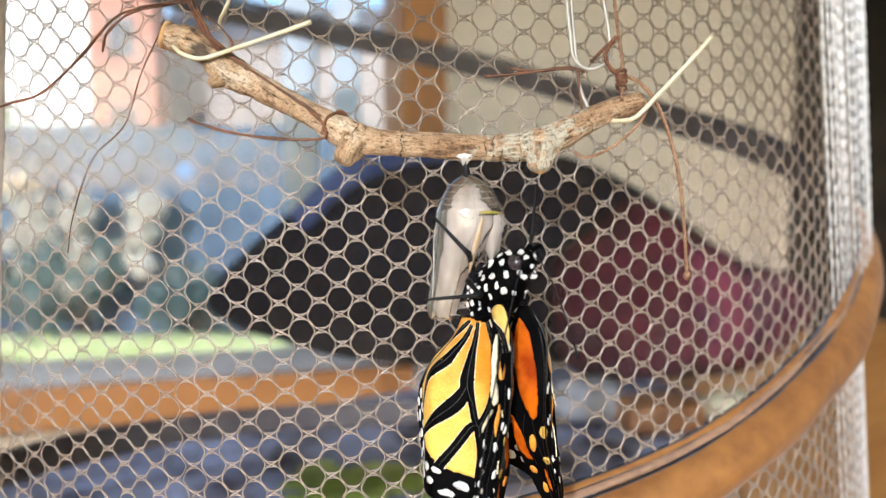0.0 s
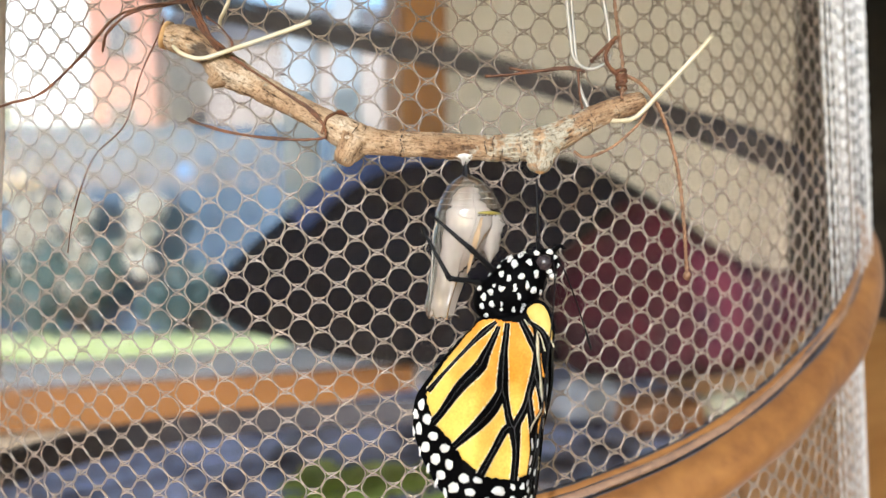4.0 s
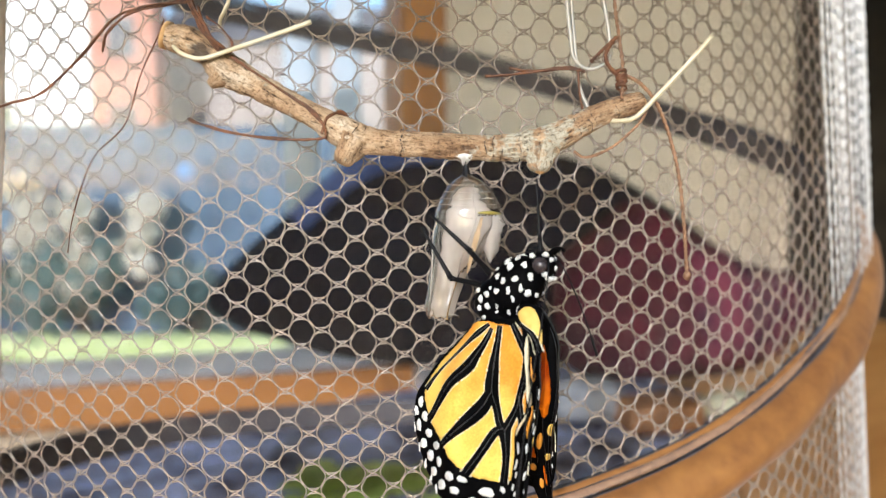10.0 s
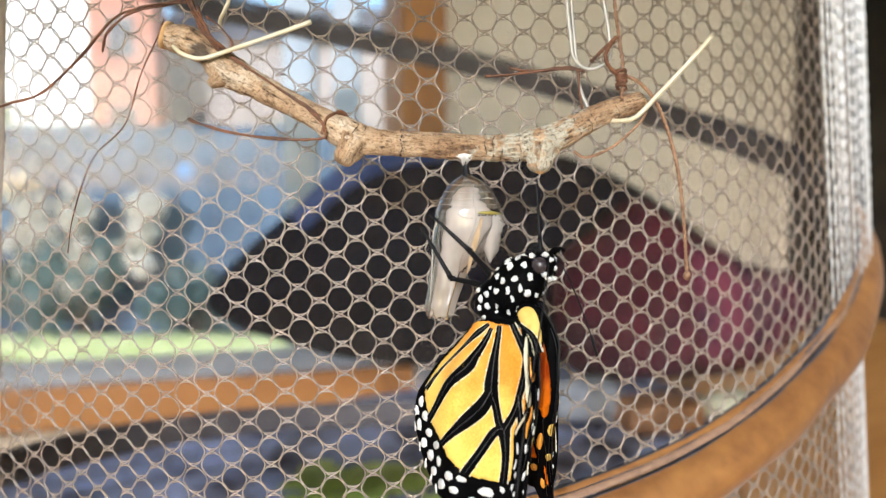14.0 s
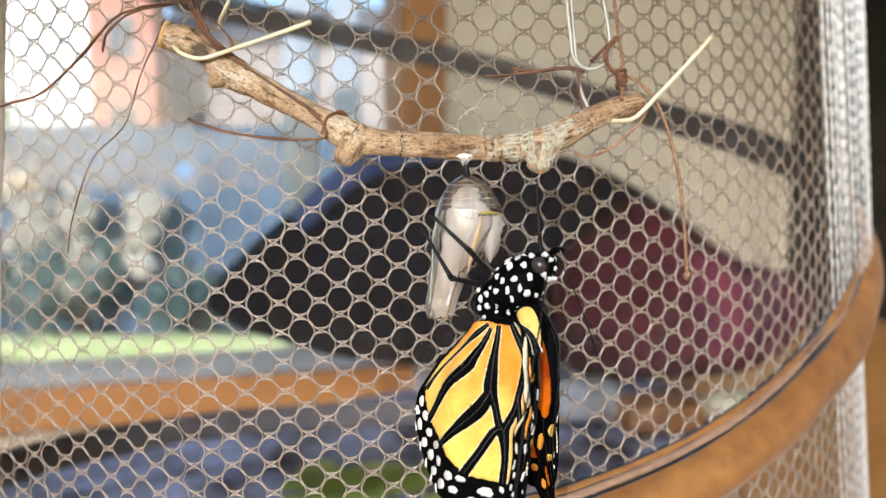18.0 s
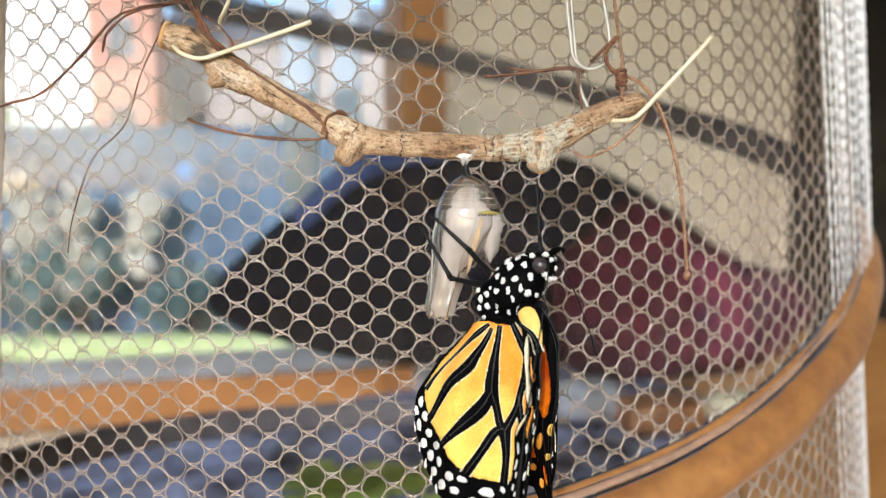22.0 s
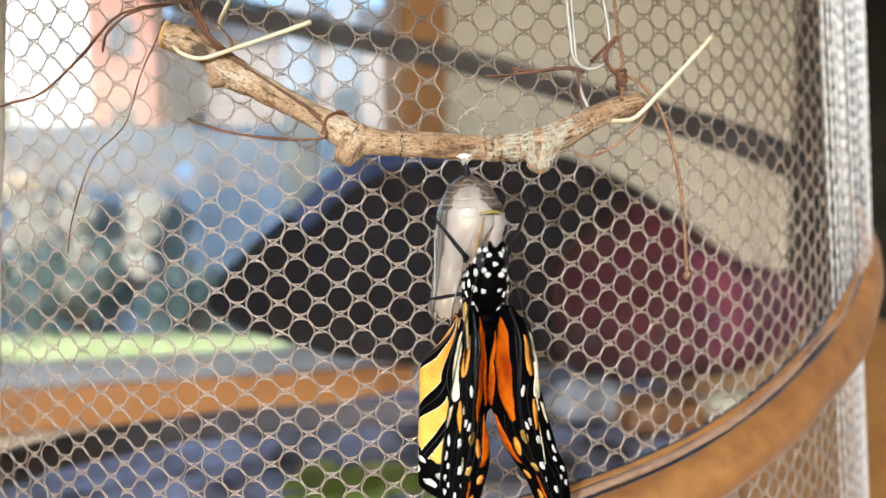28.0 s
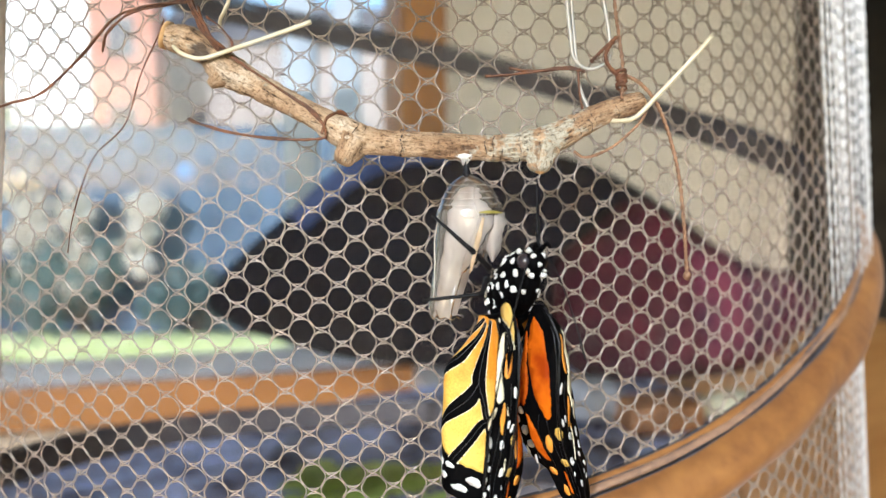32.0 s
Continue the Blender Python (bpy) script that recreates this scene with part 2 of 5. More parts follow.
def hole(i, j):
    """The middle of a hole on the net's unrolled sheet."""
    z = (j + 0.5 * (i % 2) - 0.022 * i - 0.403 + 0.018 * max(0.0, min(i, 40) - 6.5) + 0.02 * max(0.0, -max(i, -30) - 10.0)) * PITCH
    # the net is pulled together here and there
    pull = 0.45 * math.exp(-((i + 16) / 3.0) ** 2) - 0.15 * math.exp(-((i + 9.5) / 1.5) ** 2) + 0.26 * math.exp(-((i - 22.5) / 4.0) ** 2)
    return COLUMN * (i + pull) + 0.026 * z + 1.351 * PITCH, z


def net_sheet(columns, rows, outline, width, crosses, floor_z, top_z):
    """A thread loop round each hole; neighbours make the doubled threads. outline: the loop in units of the pitch."""
    verts, faces = [], []
    n = len(outline)

    def strand(path, closed, r, sides):
        base = len(verts)
        m = len(path)
        for k, (s, z) in enumerate(path):
            s0, z0 = path[k - 1] if (closed or k) else path[k]
            s1, z1 = path[(k + 1) % m] if (closed or k < m - 1) else path[k]
            tx, tz = s1 - s0, z1 - z0
            ln = math.hypot(tx, tz) or 1.0
            nx, nz = tz / ln, -tx / ln
            for q in range(sides):
                a = 2 * math.pi * q / sides + 0.5
                verts.append(on_cage(s + nx * r * math.cos(a), z + nz * r * math.cos(a), r * 0.8 * math.sin(a)))
        for k in range(m if closed else m - 1):
            a, b = base + k * sides, base + ((k + 1) % m) * sides
            for q in range(sides):
                faces.append((a + q, a + (q + 1) % sides, b + (q + 1) % sides, b + q))

    for i in columns:
        for j in rows:
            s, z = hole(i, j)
            if not floor_z < z < top_z:
                continue
            wob = 0.035 * PITCH
            s += wob * noise.noise((i * 0.37, j * 0.37, 1.0))
            z += wob * noise.noise((i * 0.37, j * 0.37, 7.0))
            strand([(s + x * PITCH, z + y * PITCH) for x, y in outline], True, width * (1.0 + 0.5 * min(max((i - 9) / 12.0, 0.0), 1.0)) if crosses else width, 3 if n < 10 else 4)
            if crosses:
                # a loose filament that wanders beside the loop
                strand([(s + x * PITCH * (1.0 + 0.075 * noise.noise((i * 1.7 + x * 3, j * 1.3 + y * 3, 2.0))), z + y * PITCH * (1.0 + 0.075 * noise.noise((i * 1.7 + x * 3, j * 1.3 + y * 3, 6.0)))) for x, y in outline[::2]], True, width * 0.42, 3)
                for sg in (1, -1):
                    strand([(s - 0.17 * sg * PITCH, z + 0.42 * PITCH), (s, z + 0.5 * PITCH), (s + 0.17 * sg * PITCH, z + 0.58 * PITCH)], False, width * 1.25, 3)
    me = bpy.data.meshes.new("net")
    me.from_pydata(verts, [], faces)
    for p in me.polygons:
        p.use_smooth = True
    me.materials.append(M_NET)
    return me


def loop_outline(top, half_top, wide, rounds):
    """A six-sided loop with rounded corners."""
    corners = [(half_top, top), (wide, 0), (half_top, -top), (-half_top, -top), (-wide, 0), (-half_top, top)]
    out = []
    for k, c in enumerate(corners):
        a, b = Vector(corners[k - 1]), Vector(corners[(k + 1) % 6])
        c = Vector(c)
        if rounds == 1:
            out.append(tuple(c * 0.94))
            continue
        p, q = c + (a - c) * 0.30, c + (b - c) * 0.30
        for s in range(rounds):
            t = s / (rounds - 1)
            out.append(tuple(p * (1 - t) ** 2 + c * 2 * t * (1 - t) + q * t * t))
    return out


M_CORD = mottled("white_cord", (0.42, 0.41, 0.40), (0.70, 0.69, 0.68), 900, 0.3, 0.4, dist=0.0002, shine=0.8)
M_TAPE = mottled("seam_tape", (0.48, 0.41, 0.34), (0.62, 0.55, 0.47), 500, 0.8, 0.4)
SEAM = -11.6 * PITCH    # a seam runs up the net, a little askew
# the sewn wire climbs round the cage: angle, height in holes
HOOP = [(-3.7, -25.4), (-3.1, -24.2), (-2.6, -22.3), (-1.3, -14.9), (-0.5, -11.4), (0.0, -10.2), (0.3, -9.6), (0.5, -8.6), (0.65, -7.3), (0.95, -4.6), (1.58, 2.0), (2.05, 6.7), (2.42, 11.0), (2.79, 15.8), (3.3, 21.0), (3.65, 23.6), (4.6, 29.0)]


def hoop_height(a):
    """The height of the sewn wire hoop at the angle a round the cage."""
    k = max(q for q in range(len(HOOP) - 1) if a >= HOOP[q][0] or q == 0)
    (a0, z0), (a1, z1) = HOOP[k], HOOP[k + 1]
    s0 = (z1 - HOOP[max(k - 1, 0)][1]) / (a1 - HOOP[max(k - 1, 0)][0])
    s1 = (HOOP[min(k + 2, len(HOOP) - 1)][1] - z0) / (HOOP[min(k + 2, len(HOOP) - 1)][0] - a0)
    t, w = (a - a0) / (a1 - a0), a1 - a0
    return PITCH * (z0 * (2 * t ** 3 - 3 * t * t + 1) + s0 * w * (t ** 3 - 2 * t * t + t) + z1 * (3 * t * t - 2 * t ** 3) + s1 * w * (t ** 3 - t * t))


def cage():
    base, top = -0.262, 0.245
    ob = thing("mesh_cage", CAGE, "collapsible cylindrical cage of pale hexagonal netting with tan fabric hoops", "cage")
    front = loop_outline(0.415, 0.215, 0.475, 4)
    half = int(math.pi * CAGE_R / COLUMN)
    near = int(half * 0.56)
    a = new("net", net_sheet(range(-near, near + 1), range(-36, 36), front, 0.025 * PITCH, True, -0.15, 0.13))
    a.parent = ob
    tagged(a, "pale netting of hexagonal holes with doubled threads", kind="stuff")
    coarse = loop_outline(0.44, 0.21, 0.50, 1)
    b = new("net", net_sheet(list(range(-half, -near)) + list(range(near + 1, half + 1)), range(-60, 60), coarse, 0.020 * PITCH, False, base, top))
    b.parent = ob
    tagged(b, "pale netting of the cage's far side", kind="stuff")
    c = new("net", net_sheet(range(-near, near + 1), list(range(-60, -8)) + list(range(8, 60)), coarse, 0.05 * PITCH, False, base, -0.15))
    c.parent = ob
    tagged(c, kind="stuff")

    # the sewn hoop: a soft flat sleeve over a wire, with stitched edges
    def sleeve(name, wide, out, zf, material, n=260, rows=9, puff=0.0, label="", lo=0.0, hi=2 * math.pi):
        bm = bmesh.new()
        rings = []
        for k in range(n):
            ang = lo + (hi - lo) * k / n
            z = zf(ang)
            ring = []
            for q in range(rows * 2):
                u = q / (rows - 1) if q < rows else (2 * rows - 1 - q) / (rows - 1)
                front_side = q < rows
                fold = 0.0016 * noise.noise((ang * 9.0, u * 2.0, 3.0)) + 0.0008 * noise.noise((ang * 40, u * 5, 9.0))
                o = out + (puff * math.sin(math.pi * u) ** 0.6 + fold if front_side else -0.0015)
                ring.append(bm.verts.new(on_cage(ang * CAGE_R, z + (u - 0.5) * wide, o)))
            rings.append(ring)
        shut = hi - lo > 6.28 and zf(lo) == zf(hi - 1e-9)
        for k in range(n if shut else n - 1):
            r0, r1 = rings[k], rings[(k + 1) % n]
            for q in range(rows * 2):
                face = bm.faces.new((r0[q], r1[q], r1[(q + 1) % (2 * rows)], r0[(q + 1) % (2 * rows)]))
                # inner faces take the dark colour, painted shade for the far band
                face.material_index = 1 if q >= rows - 1 else 0
        return part(name, bm, [material, M_BANDSHADE], ob, label)

    sleeve("hoop_band", 0.0165, 0.0026, lambda g: hoop_height(g) - 0.007, M_BAND, puff=0.0058, lo=-3.6, hi=4.6, label="wrinkled tan fabric sleeve over the wire hoop")
    sleeve("piping", 0.0022, 0.001, lambda g: hoop_height(g) + 0.0027, M_PIPING, rows=4, puff=0.0014, lo=-3.6, hi=4.6, label="dark stitched edge of the sleeve")
    sleeve("piping", 0.0016, 0.001, lambda g: hoop_height(g) + 0.0050, M_BAND, rows=4, puff=0.0012, lo=-3.6, hi=4.6)
    bm = bmesh.new()
    rows = []
    for k in range(60):
        z = base + (top - base) * k / 59
        rows.append([bm.verts.new(on_cage(SEAM + 0.21 * z + (u - 0.5) * 0.006 + 0.0006 * noise.noise((k * 0.3, u, 1)), z, 0.0016 * math.sin(math.pi * u) + 0.0004)) for u in (0, 0.2, 0.4, 0.6, 0.8, 1)])
    for r0, r1 in zip(rows, rows[1:]):
        for q in range(5):
            bm.faces.new((r0[q], r0[q + 1], r1[q + 1], r1[q]))
    bmesh.ops.solidify(bm, geom=bm.faces[:], thickness=0.0008)
    part("seam_tape", bm, M_TAPE, ob, "pale beige woven seam tape")
    # white beaded cords added to whiten the net's right edge, thinner below to dim it
    for k in range(14):
        ang = 0.80 + 0.027 * k
        bm = bmesh.new()
        pts = [on_cage(ang * CAGE_R + 0.0012 * noise.noise((q * 0.3, k, 1)), base + (top - base) * q / 330, 0.0004 + (0.0046 * min(1.0, max(0.0, (k - 4) / 5.0)) if base + (top - base) * q / 330 > hoop_height(ang) - 0.008 else 0.0)) for q in range(331)]
        sweep(bm, pts, [0.0006 * (0.35 + 0.65 * min(1.0, max(0.0, (base + (top - base) * q / 330 + 0.035) / 0.08))) * (1 + 0.55 * math.sin(q * 1.9 + k * k * 1.7) + 0.4 * noise.noise((q * 0.8, k, 5))) for q in range(331)], 6)
        part("edge_cord", bm, M_CORD, ob)
    sleeve("rim_band", 0.02, 0.001, lambda g: top, M_BAND, puff=0.004, label="tan fabric sleeve of the upper rim")
    sleeve("rim_band", 0.02, 0.001, lambda g: base + 0.01, M_BAND, puff=0.004, label="tan fabric sleeve of the lower rim")
    return ob


# ---- the branch and what ties it ----
def grain_along(ob, pts, sides, r):
    """Coordinates that run along a swept limb, for the grain of its bark."""
    run, arc = 0.0, []
    for a, b in zip([pts[0]] + pts, pts):
        run += (b - a).length
        arc.append(run)
    at = ob.data.attributes.new("along", "FLOAT_VECTOR", "POINT")
    for k, v in enumerate(at.data):
        g = 2 * math.pi * (k % sides) / sides
        v.vector = (arc[k // sides], r * math.cos(g), r * math.sin(g))


def branch():
    ob = thing("branch", HANG, "short forked grey-brown branch with peeling bark hanging by wires", "branch")
    line = [(-55.4, 42.8, 3.0), (-53.2, 42.0, 2), (-50.4, 41.0, 1), (-46.4, 38.8, 0.4), (-42.7, 35.5, 0), (-37.1, 32.3, 0), (-31.5, 29.4, 0), (-24.9, 25.9, 0),
            (-18.2, 22.2, 0), (-13.8, 21.1, 0), (-7.7, 20.7, 0), (-0.4, 20.3, 0), (7.3, 19.9, 0), (12.9, 19.9, 0),
            (18.4, 20.6, 0), (24.0, 22.9, 0), (29.5, 25.8, 0), (35.1, 28.1, 1), (39.3, 29.3, 2)]
    rad = [2.0, 2.8, 3.1, 2.75, 3.3, 2.75, 2.45, 2.4, 3.15, 2.65, 2.45, 2.5, 2.6, 2.65, 3.1, 2.7, 2.35, 2.2, 2.05]
    pts = spline(mm(line), 20)
    rr = [v.x for v in spline([Vector((r * 0.001, 0, 0)) for r in rad], 20)]
    bm = bmesh.new()
    sweep(bm, pts, rr, 64, rough=0.11, scale=560)
    grain_along(part("bark", bm, M_BARK, ob), pts, 64, 0.0026)
    for name, a, b, r0, r1 in (("knob", (-17.4, 21.6, -0.5), (-19.5, 17.2, -1.2), 3.1, 1.9), ("knob", (19.3, 19.9, -0.6), (18.7, 15.6, -1.4), 3.7, 1.9),
                               ("stub", (-42.6, 34.4, -0.6), (-45.1, 32.3, -0.9), 2.4, 1.15)):
        bm = bmesh.new()
        p = spline(mm([a, tuple((x + y) / 2 for x, y in zip(a, b)), b]), 5)
        tip = (p[-1] - p[-2]).normalized() * 0.001
        rr2 = [(r0 + (r1 - r0) * k / (len(p) - 1)) * 0.001 for k in range(len(p))] + [r1 * 0.00085, r1 * 0.00055, r1 * 0.0002]
        p += [p[-1] + tip * 0.4, p[-1] + tip * 0.65, p[-1] + tip * 0.6]
        sweep(bm, p, rr2, 24, rough=0.28, scale=520)
        grain_along(part(name, bm, M_BARK, ob), p, 24, 0.0022)
    for c, d, r in (((-55.7, 42.9, 2.6), (-1, 0.35, -0.15), 2.9), ((39.4, 29.35, 2.0), (1, 0.3, 0.2), 1.95), ((18.9, 15.5, -1.7), (-0.1, -0.7, -0.7), 1.2)):
        bm = bmesh.new()
        p0 = mm([(c[0], c[1], c[2])])[0]
        dv = Vector((d[0], d[2], d[1])).normalized()
        sweep(bm, [p0 - dv * 0.0008, p0 + dv * 0.0002, p0 + dv * 0.0006], [r * 0.001, r * 0.00096, r * 0.0005], 18, rough=0.1, scale=600)
        part("cut_end", bm, M_CUT, ob, "pale orange cut end")
    # cracks that ring the bark
    for x, z, r in ((-7.9, 20.6, 2.5), (-17.5, 23.2, 2.9), (8.2, 19.9, 2.62), (14.9, 20.0, 2.75), (29.0, 25.6, 2.42), (9.6, 19.9, 2.6), (11.4, 19.9, 2.6), (26.0, 24.0, 2.6), (27.2, 24.6, 2.5), (28.2, 25.1, 2.5), (33.6, 27.6, 2.3), (-15.6, 21.6, 2.8)):
        k = min(range(len(pts)), key=lambda q: abs(pts[q].x - x * 0.001))
        d = (pts[k + 1] - pts[k - 1]).normalized()
        s = d.orthogonal().normalized()
        up = d.cross(s)
        ring = [pts[k] + (s * math.cos(g) + up * math.sin(g)) * rr[k] * 1.04 + d * 0.0002 * math.sin(5 * g)
                for g in [2 * math.pi * q / 40 for q in range(41)]]
        ring = [q + d * 0.00018 * noise.noise((k2 * 0.7, x, 4)) for k2, q in enumerate(ring)]
        bm = bmesh.new()
        wide = 0.00026 if x == -7.9 else 0.00009
        sweep(bm, ring, [max(0.000004, wide * (0.35 + 2.2 * noise.noise((q * 0.55, x, 0)))) for q in range(41)], 6, caps=False)
        part("bark_crack", bm, M_CRACK, ob)
    return ob


def twisted(bm, pts, r, turns=1.0, strands=2):
    """Twine of several strands wound round each other."""
    n = len(pts)
    for s in range(strands):
        side = None
        out = []
        for k, p in enumerate(pts):
            d = (pts[min(k + 1, n - 1)] - pts[max(k - 1, 0)]).normalized()
            side = d.orthogonal().normalized() if side is None else (side - d * side.dot(d)).normalized()
            up = d.cross(side)
            a = 2 * math.pi * (s / strands + turns * k)
            out.append(p + (side * math.cos(a) + up * math.sin(a)) * r * 0.62)
        sweep(bm, out, r * 0.72, 6)


def tie(name, points, r, label, material=None, twist=0.0, steps=10):
    bm = bmesh.new()
    pts = spline(mm(points), steps)
    if twist:
        twisted(bm, pts, r * 0.001, twist)
    else:
        # raffia: a few flat fibres side by side that part and meet
        for q in range(3):
            off = [Vector((noise.noise((k * 0.11, q * 9.0, r)), noise.noise((k * 0.13, q * 9.0, r + 5)), noise.noise((k * 0.12, q * 9.0, r + 9)))) * r * 0.0009 for k in range(len(pts))]
            sweep(bm, [p + o for p, o in zip(pts, off)], [r * 0.00042 * (1 + 0.3 * noise.noise((k * 0.5, q, 2))) for k in range(len(pts))], 6)
    return solo(name, bm, material or M_STRING, HANG, label, "string", "strings that tie the branch")


def ties():
    dry = "thin dry brown raffia strand trailing from the branch"
    tie("raffia_strand", [(-95, 27.4, 4), (-87.1, 29.5, 4), (-80.4, 31.5, 3), (-72.6, 37.3, 1), (-64.9, 45.0, 0), (-58.2, 47.4, -1), (-49.3, 48.1, -2)], 0.42, dry)
    tie("raffia_strand", [(-67.3, 39.2, 1), (-66.0, 42.3, 0), (-61.5, 45.9, -1), (-56.0, 47.4, -1), (-48.8, 48.8, -2)], 0.42, dry)
    tie("raffia_strand", [(-49.3, 54.3, -2), (-48.4, 48.4, -3), (-46.5, 43.4, -4), (-44.0, 39.9, -4), (-40.7, 37.7, -3)], 0.72, "brown raffia tie wound over the end of the branch")
    tie("raffia_strand", [(-50.3, 54.3, -2), (-48.9, 48.0, -3), (-47.3, 44.0, -4.2), (-45.0, 40.4, -4.2), (-42.7, 38.3, -3.5)], 0.5, "brown raffia tie wound over the end of the branch")
    tie("raffia_strand", [(-45.8, 45.1, -2), (-42.9, 42.9, -3), (-40.9, 40.1, -3), (-41.1, 37.9, -3), (-43.2, 38.1, -4), (-45.4, 42.3, -4), (-47.1, 46.8, -3)], 0.36, "brown raffia loop round the branch")
    tie("raffia_strand", [(-40.7, 37.2, -2.9), (-33.8, 32.6, -2.4), (-26.5, 27.4, -2.5), (-23.2, 24.0, -2.9), (-22.4, 21.2, -2.6)], 0.48, "brown raffia strand lying along the branch")
    tie("raffia_strand", [(-23.2, 22.4, -3.0), (-22.3, 25.2, -2.6), (-20.6, 26.6, -1.5), (-19.0, 26.2, -0.5), (-18.6, 24.6, 1.5)], 0.5, "brown raffia tie knotted at the fork")
    tie("raffia_strand", [(-22.4, 21.7, -2.9), (-24.9, 21.2, -2.6), (-31.5, 21.3, -2), (-39.3, 22.3, -2), (-46.0, 23.9, -2), (-49.5, 25.3, -2)], 0.38, dry)
    tie("raffia_strand", [(-55.6, 46.0, 2), (-57.2, 42.5, 3), (-62.0, 35.6, 6), (-66.5, 26.1, 9), (-74.5, 19.2, 12), (-80.2, 7.7, 15), (-81.4, -0.8, 15)], 0.24, dry)
    tw = "twisted reddish-brown twine at the end of the branch"
    tie("twine", [(33.1, 56.4, -1), (33.5, 46.8, -1.5), (34.0, 42.3, -2), (34.7, 35.1, -2.6), (34.5, 29.0, -2.6)], 0.32, tw, M_TWINE, 0.23)
    tie("twine", [(33.8, 41.2, -2.2), (31.2, 38.8, -2), (28.7, 36.3, -2)], 0.32, tw, M_STRING, 0.2)
    tie("twine", [(33.5, 41.0, -2.3), (31.5, 37.9, -2.6), (31.8, 35.7, -2.6), (33.1, 34.2, -2.6), (34.5, 33.2, -2.6)], 0.36, tw, M_STRING, 0.2)
    tie("raffia_strand", [(8.4, 34.3, 1), (15.1, 34.5, 0), (21.8, 35.2, -1), (26.8, 35.1, -1)], 0.4, dry)
    tie("raffia_strand", [(13.2, 35.9, 1), (18.4, 35.0, 0), (24.0, 35.3, -1), (27.6, 34.7, -1)], 0.45, dry)
    tie("raffia_strand", [(26.4, 35.2, -1), (26.7, 31.2, -1), (27.2, 27.0, -0.5)], 0.4, dry)
    tie("twine", [(34.9, 33.7, -2.6), (38.2, 31.7, -3), (41.5, 27.3, -3), (44.5, 19.9, -2), (46.0, 12.3, -2), (46.9, 2.3, -2), (47.3, -4.8, -2)], 0.33, "long twisted twine end hanging from the branch with a knot", M_TWINE, 0.2, 16)
    tie("twine", [(39.8, 27.9, -2.6), (37.9, 24.3, -2.6), (32.7, 19.7, -2), (27.9, 17.9, -1), (25.8, 19.2, 0)], 0.26, tw, M_TWINE, 0.2, 14)
    bm = bmesh.new()
    path = []
    for k in range(110):
        g = k * 0.62
        ax = Vector((noise.noise((k * 0.05, 1, 0)), noise.noise((k * 0.05, 5, 0)), 0.9)).normalized()
        e = ax.orthogonal().normalized()
        path.append(Vector((34.4, -2.4, 31.0 + k * 0.034)) * 0.001 + (e * math.cos(g) + ax.cross(e) * math.sin(g)) * 0.00095 * (1 + 0.4 * noise.noise((k * 0.2, 3, 3))))
    sweep(bm, path, 0.00026, 6)
    solo("twine_knot", bm, M_STRING, HANG, "wound brown knot of twine on the branch", "string", "strings that tie the branch")
    bm = bmesh.new()
    for v in ellipsoid(bm, Vector((47.3, -2, -5.1)) * 0.001, (0.0007, 0.0007, 0.0010), u=14, v=10):
        v.co += v.co.normalized() * 0.0003 * noise.noise(v.co * 2500)
    solo("twine_knot", bm, M_TWINE, HANG, "small frayed knot at the twine's lower end", "string", "strings that tie the branch")


def wires():
    def wire(name, points, r, label, material):
        bm = bmesh.new()
        sweep(bm, spline(mm(points), 10), r * 0.001, 12)
        solo(name, bm, material, HANG, label, "wire", "wires that hold the branch")
    wire("wire_hook", [(-24.7, 42.5, -7), (-32.7, 40.0, -6), (-41.0, 37.7, -4.6), (-45.8, 36.4, -4.2), (-49.5, 37.2, -3.2), (-52.4, 39.4, -1), (-53.1, 41.4, 2), (-50, 44.5, 4)],
         0.42, "cream coated wire hook bent under the branch end", M_WIRE)
    wire("wire_hook", [(-45, 44.6, 3.5), (-44.4, 45.7, 2), (-42.9, 47.0, 0), (-42.0, 49.9, 0), (-42.2, 58.0, 0)], 0.38, "cream coated wire hook above the branch", M_WIRE)
    wire("wire_hook", [(50.5, 39.9, -6.5), (45.6, 34.3, -5.5), (40.7, 29.0, -4.0), (37.1, 25.4, -3.0), (34.2, 24.9, -1.6), (32.3, 25.6, 1)],
         0.46, "cream coated wire hook bent under the branch end", M_WIRE)
    wire("paper_clip", [(23.7, 58.0, 0), (24.3, 49.5, 0), (25.0, 42.3, 0), (25.8, 37.4, 0), (28.4, 35.4, 0), (31.3, 36.1, 0), (32.9, 38.3, 0), (32.5, 43.4, 0), (31.5, 49.5, 0), (30.9, 58.0, 0)],
         0.40, "bent pale metal paper clip loop over the branch", M_CLIP)
    wire("paper_clip", [(25.2, 58.0, 1), (25.4, 49.0, 1), (26.2, 39.0, 0.8), (26.9, 32.3, 0.6), (28.7, 27.4, 0.4)], 0.36, "pale metal paper clip leg hooked on the branch", M_CLIP)


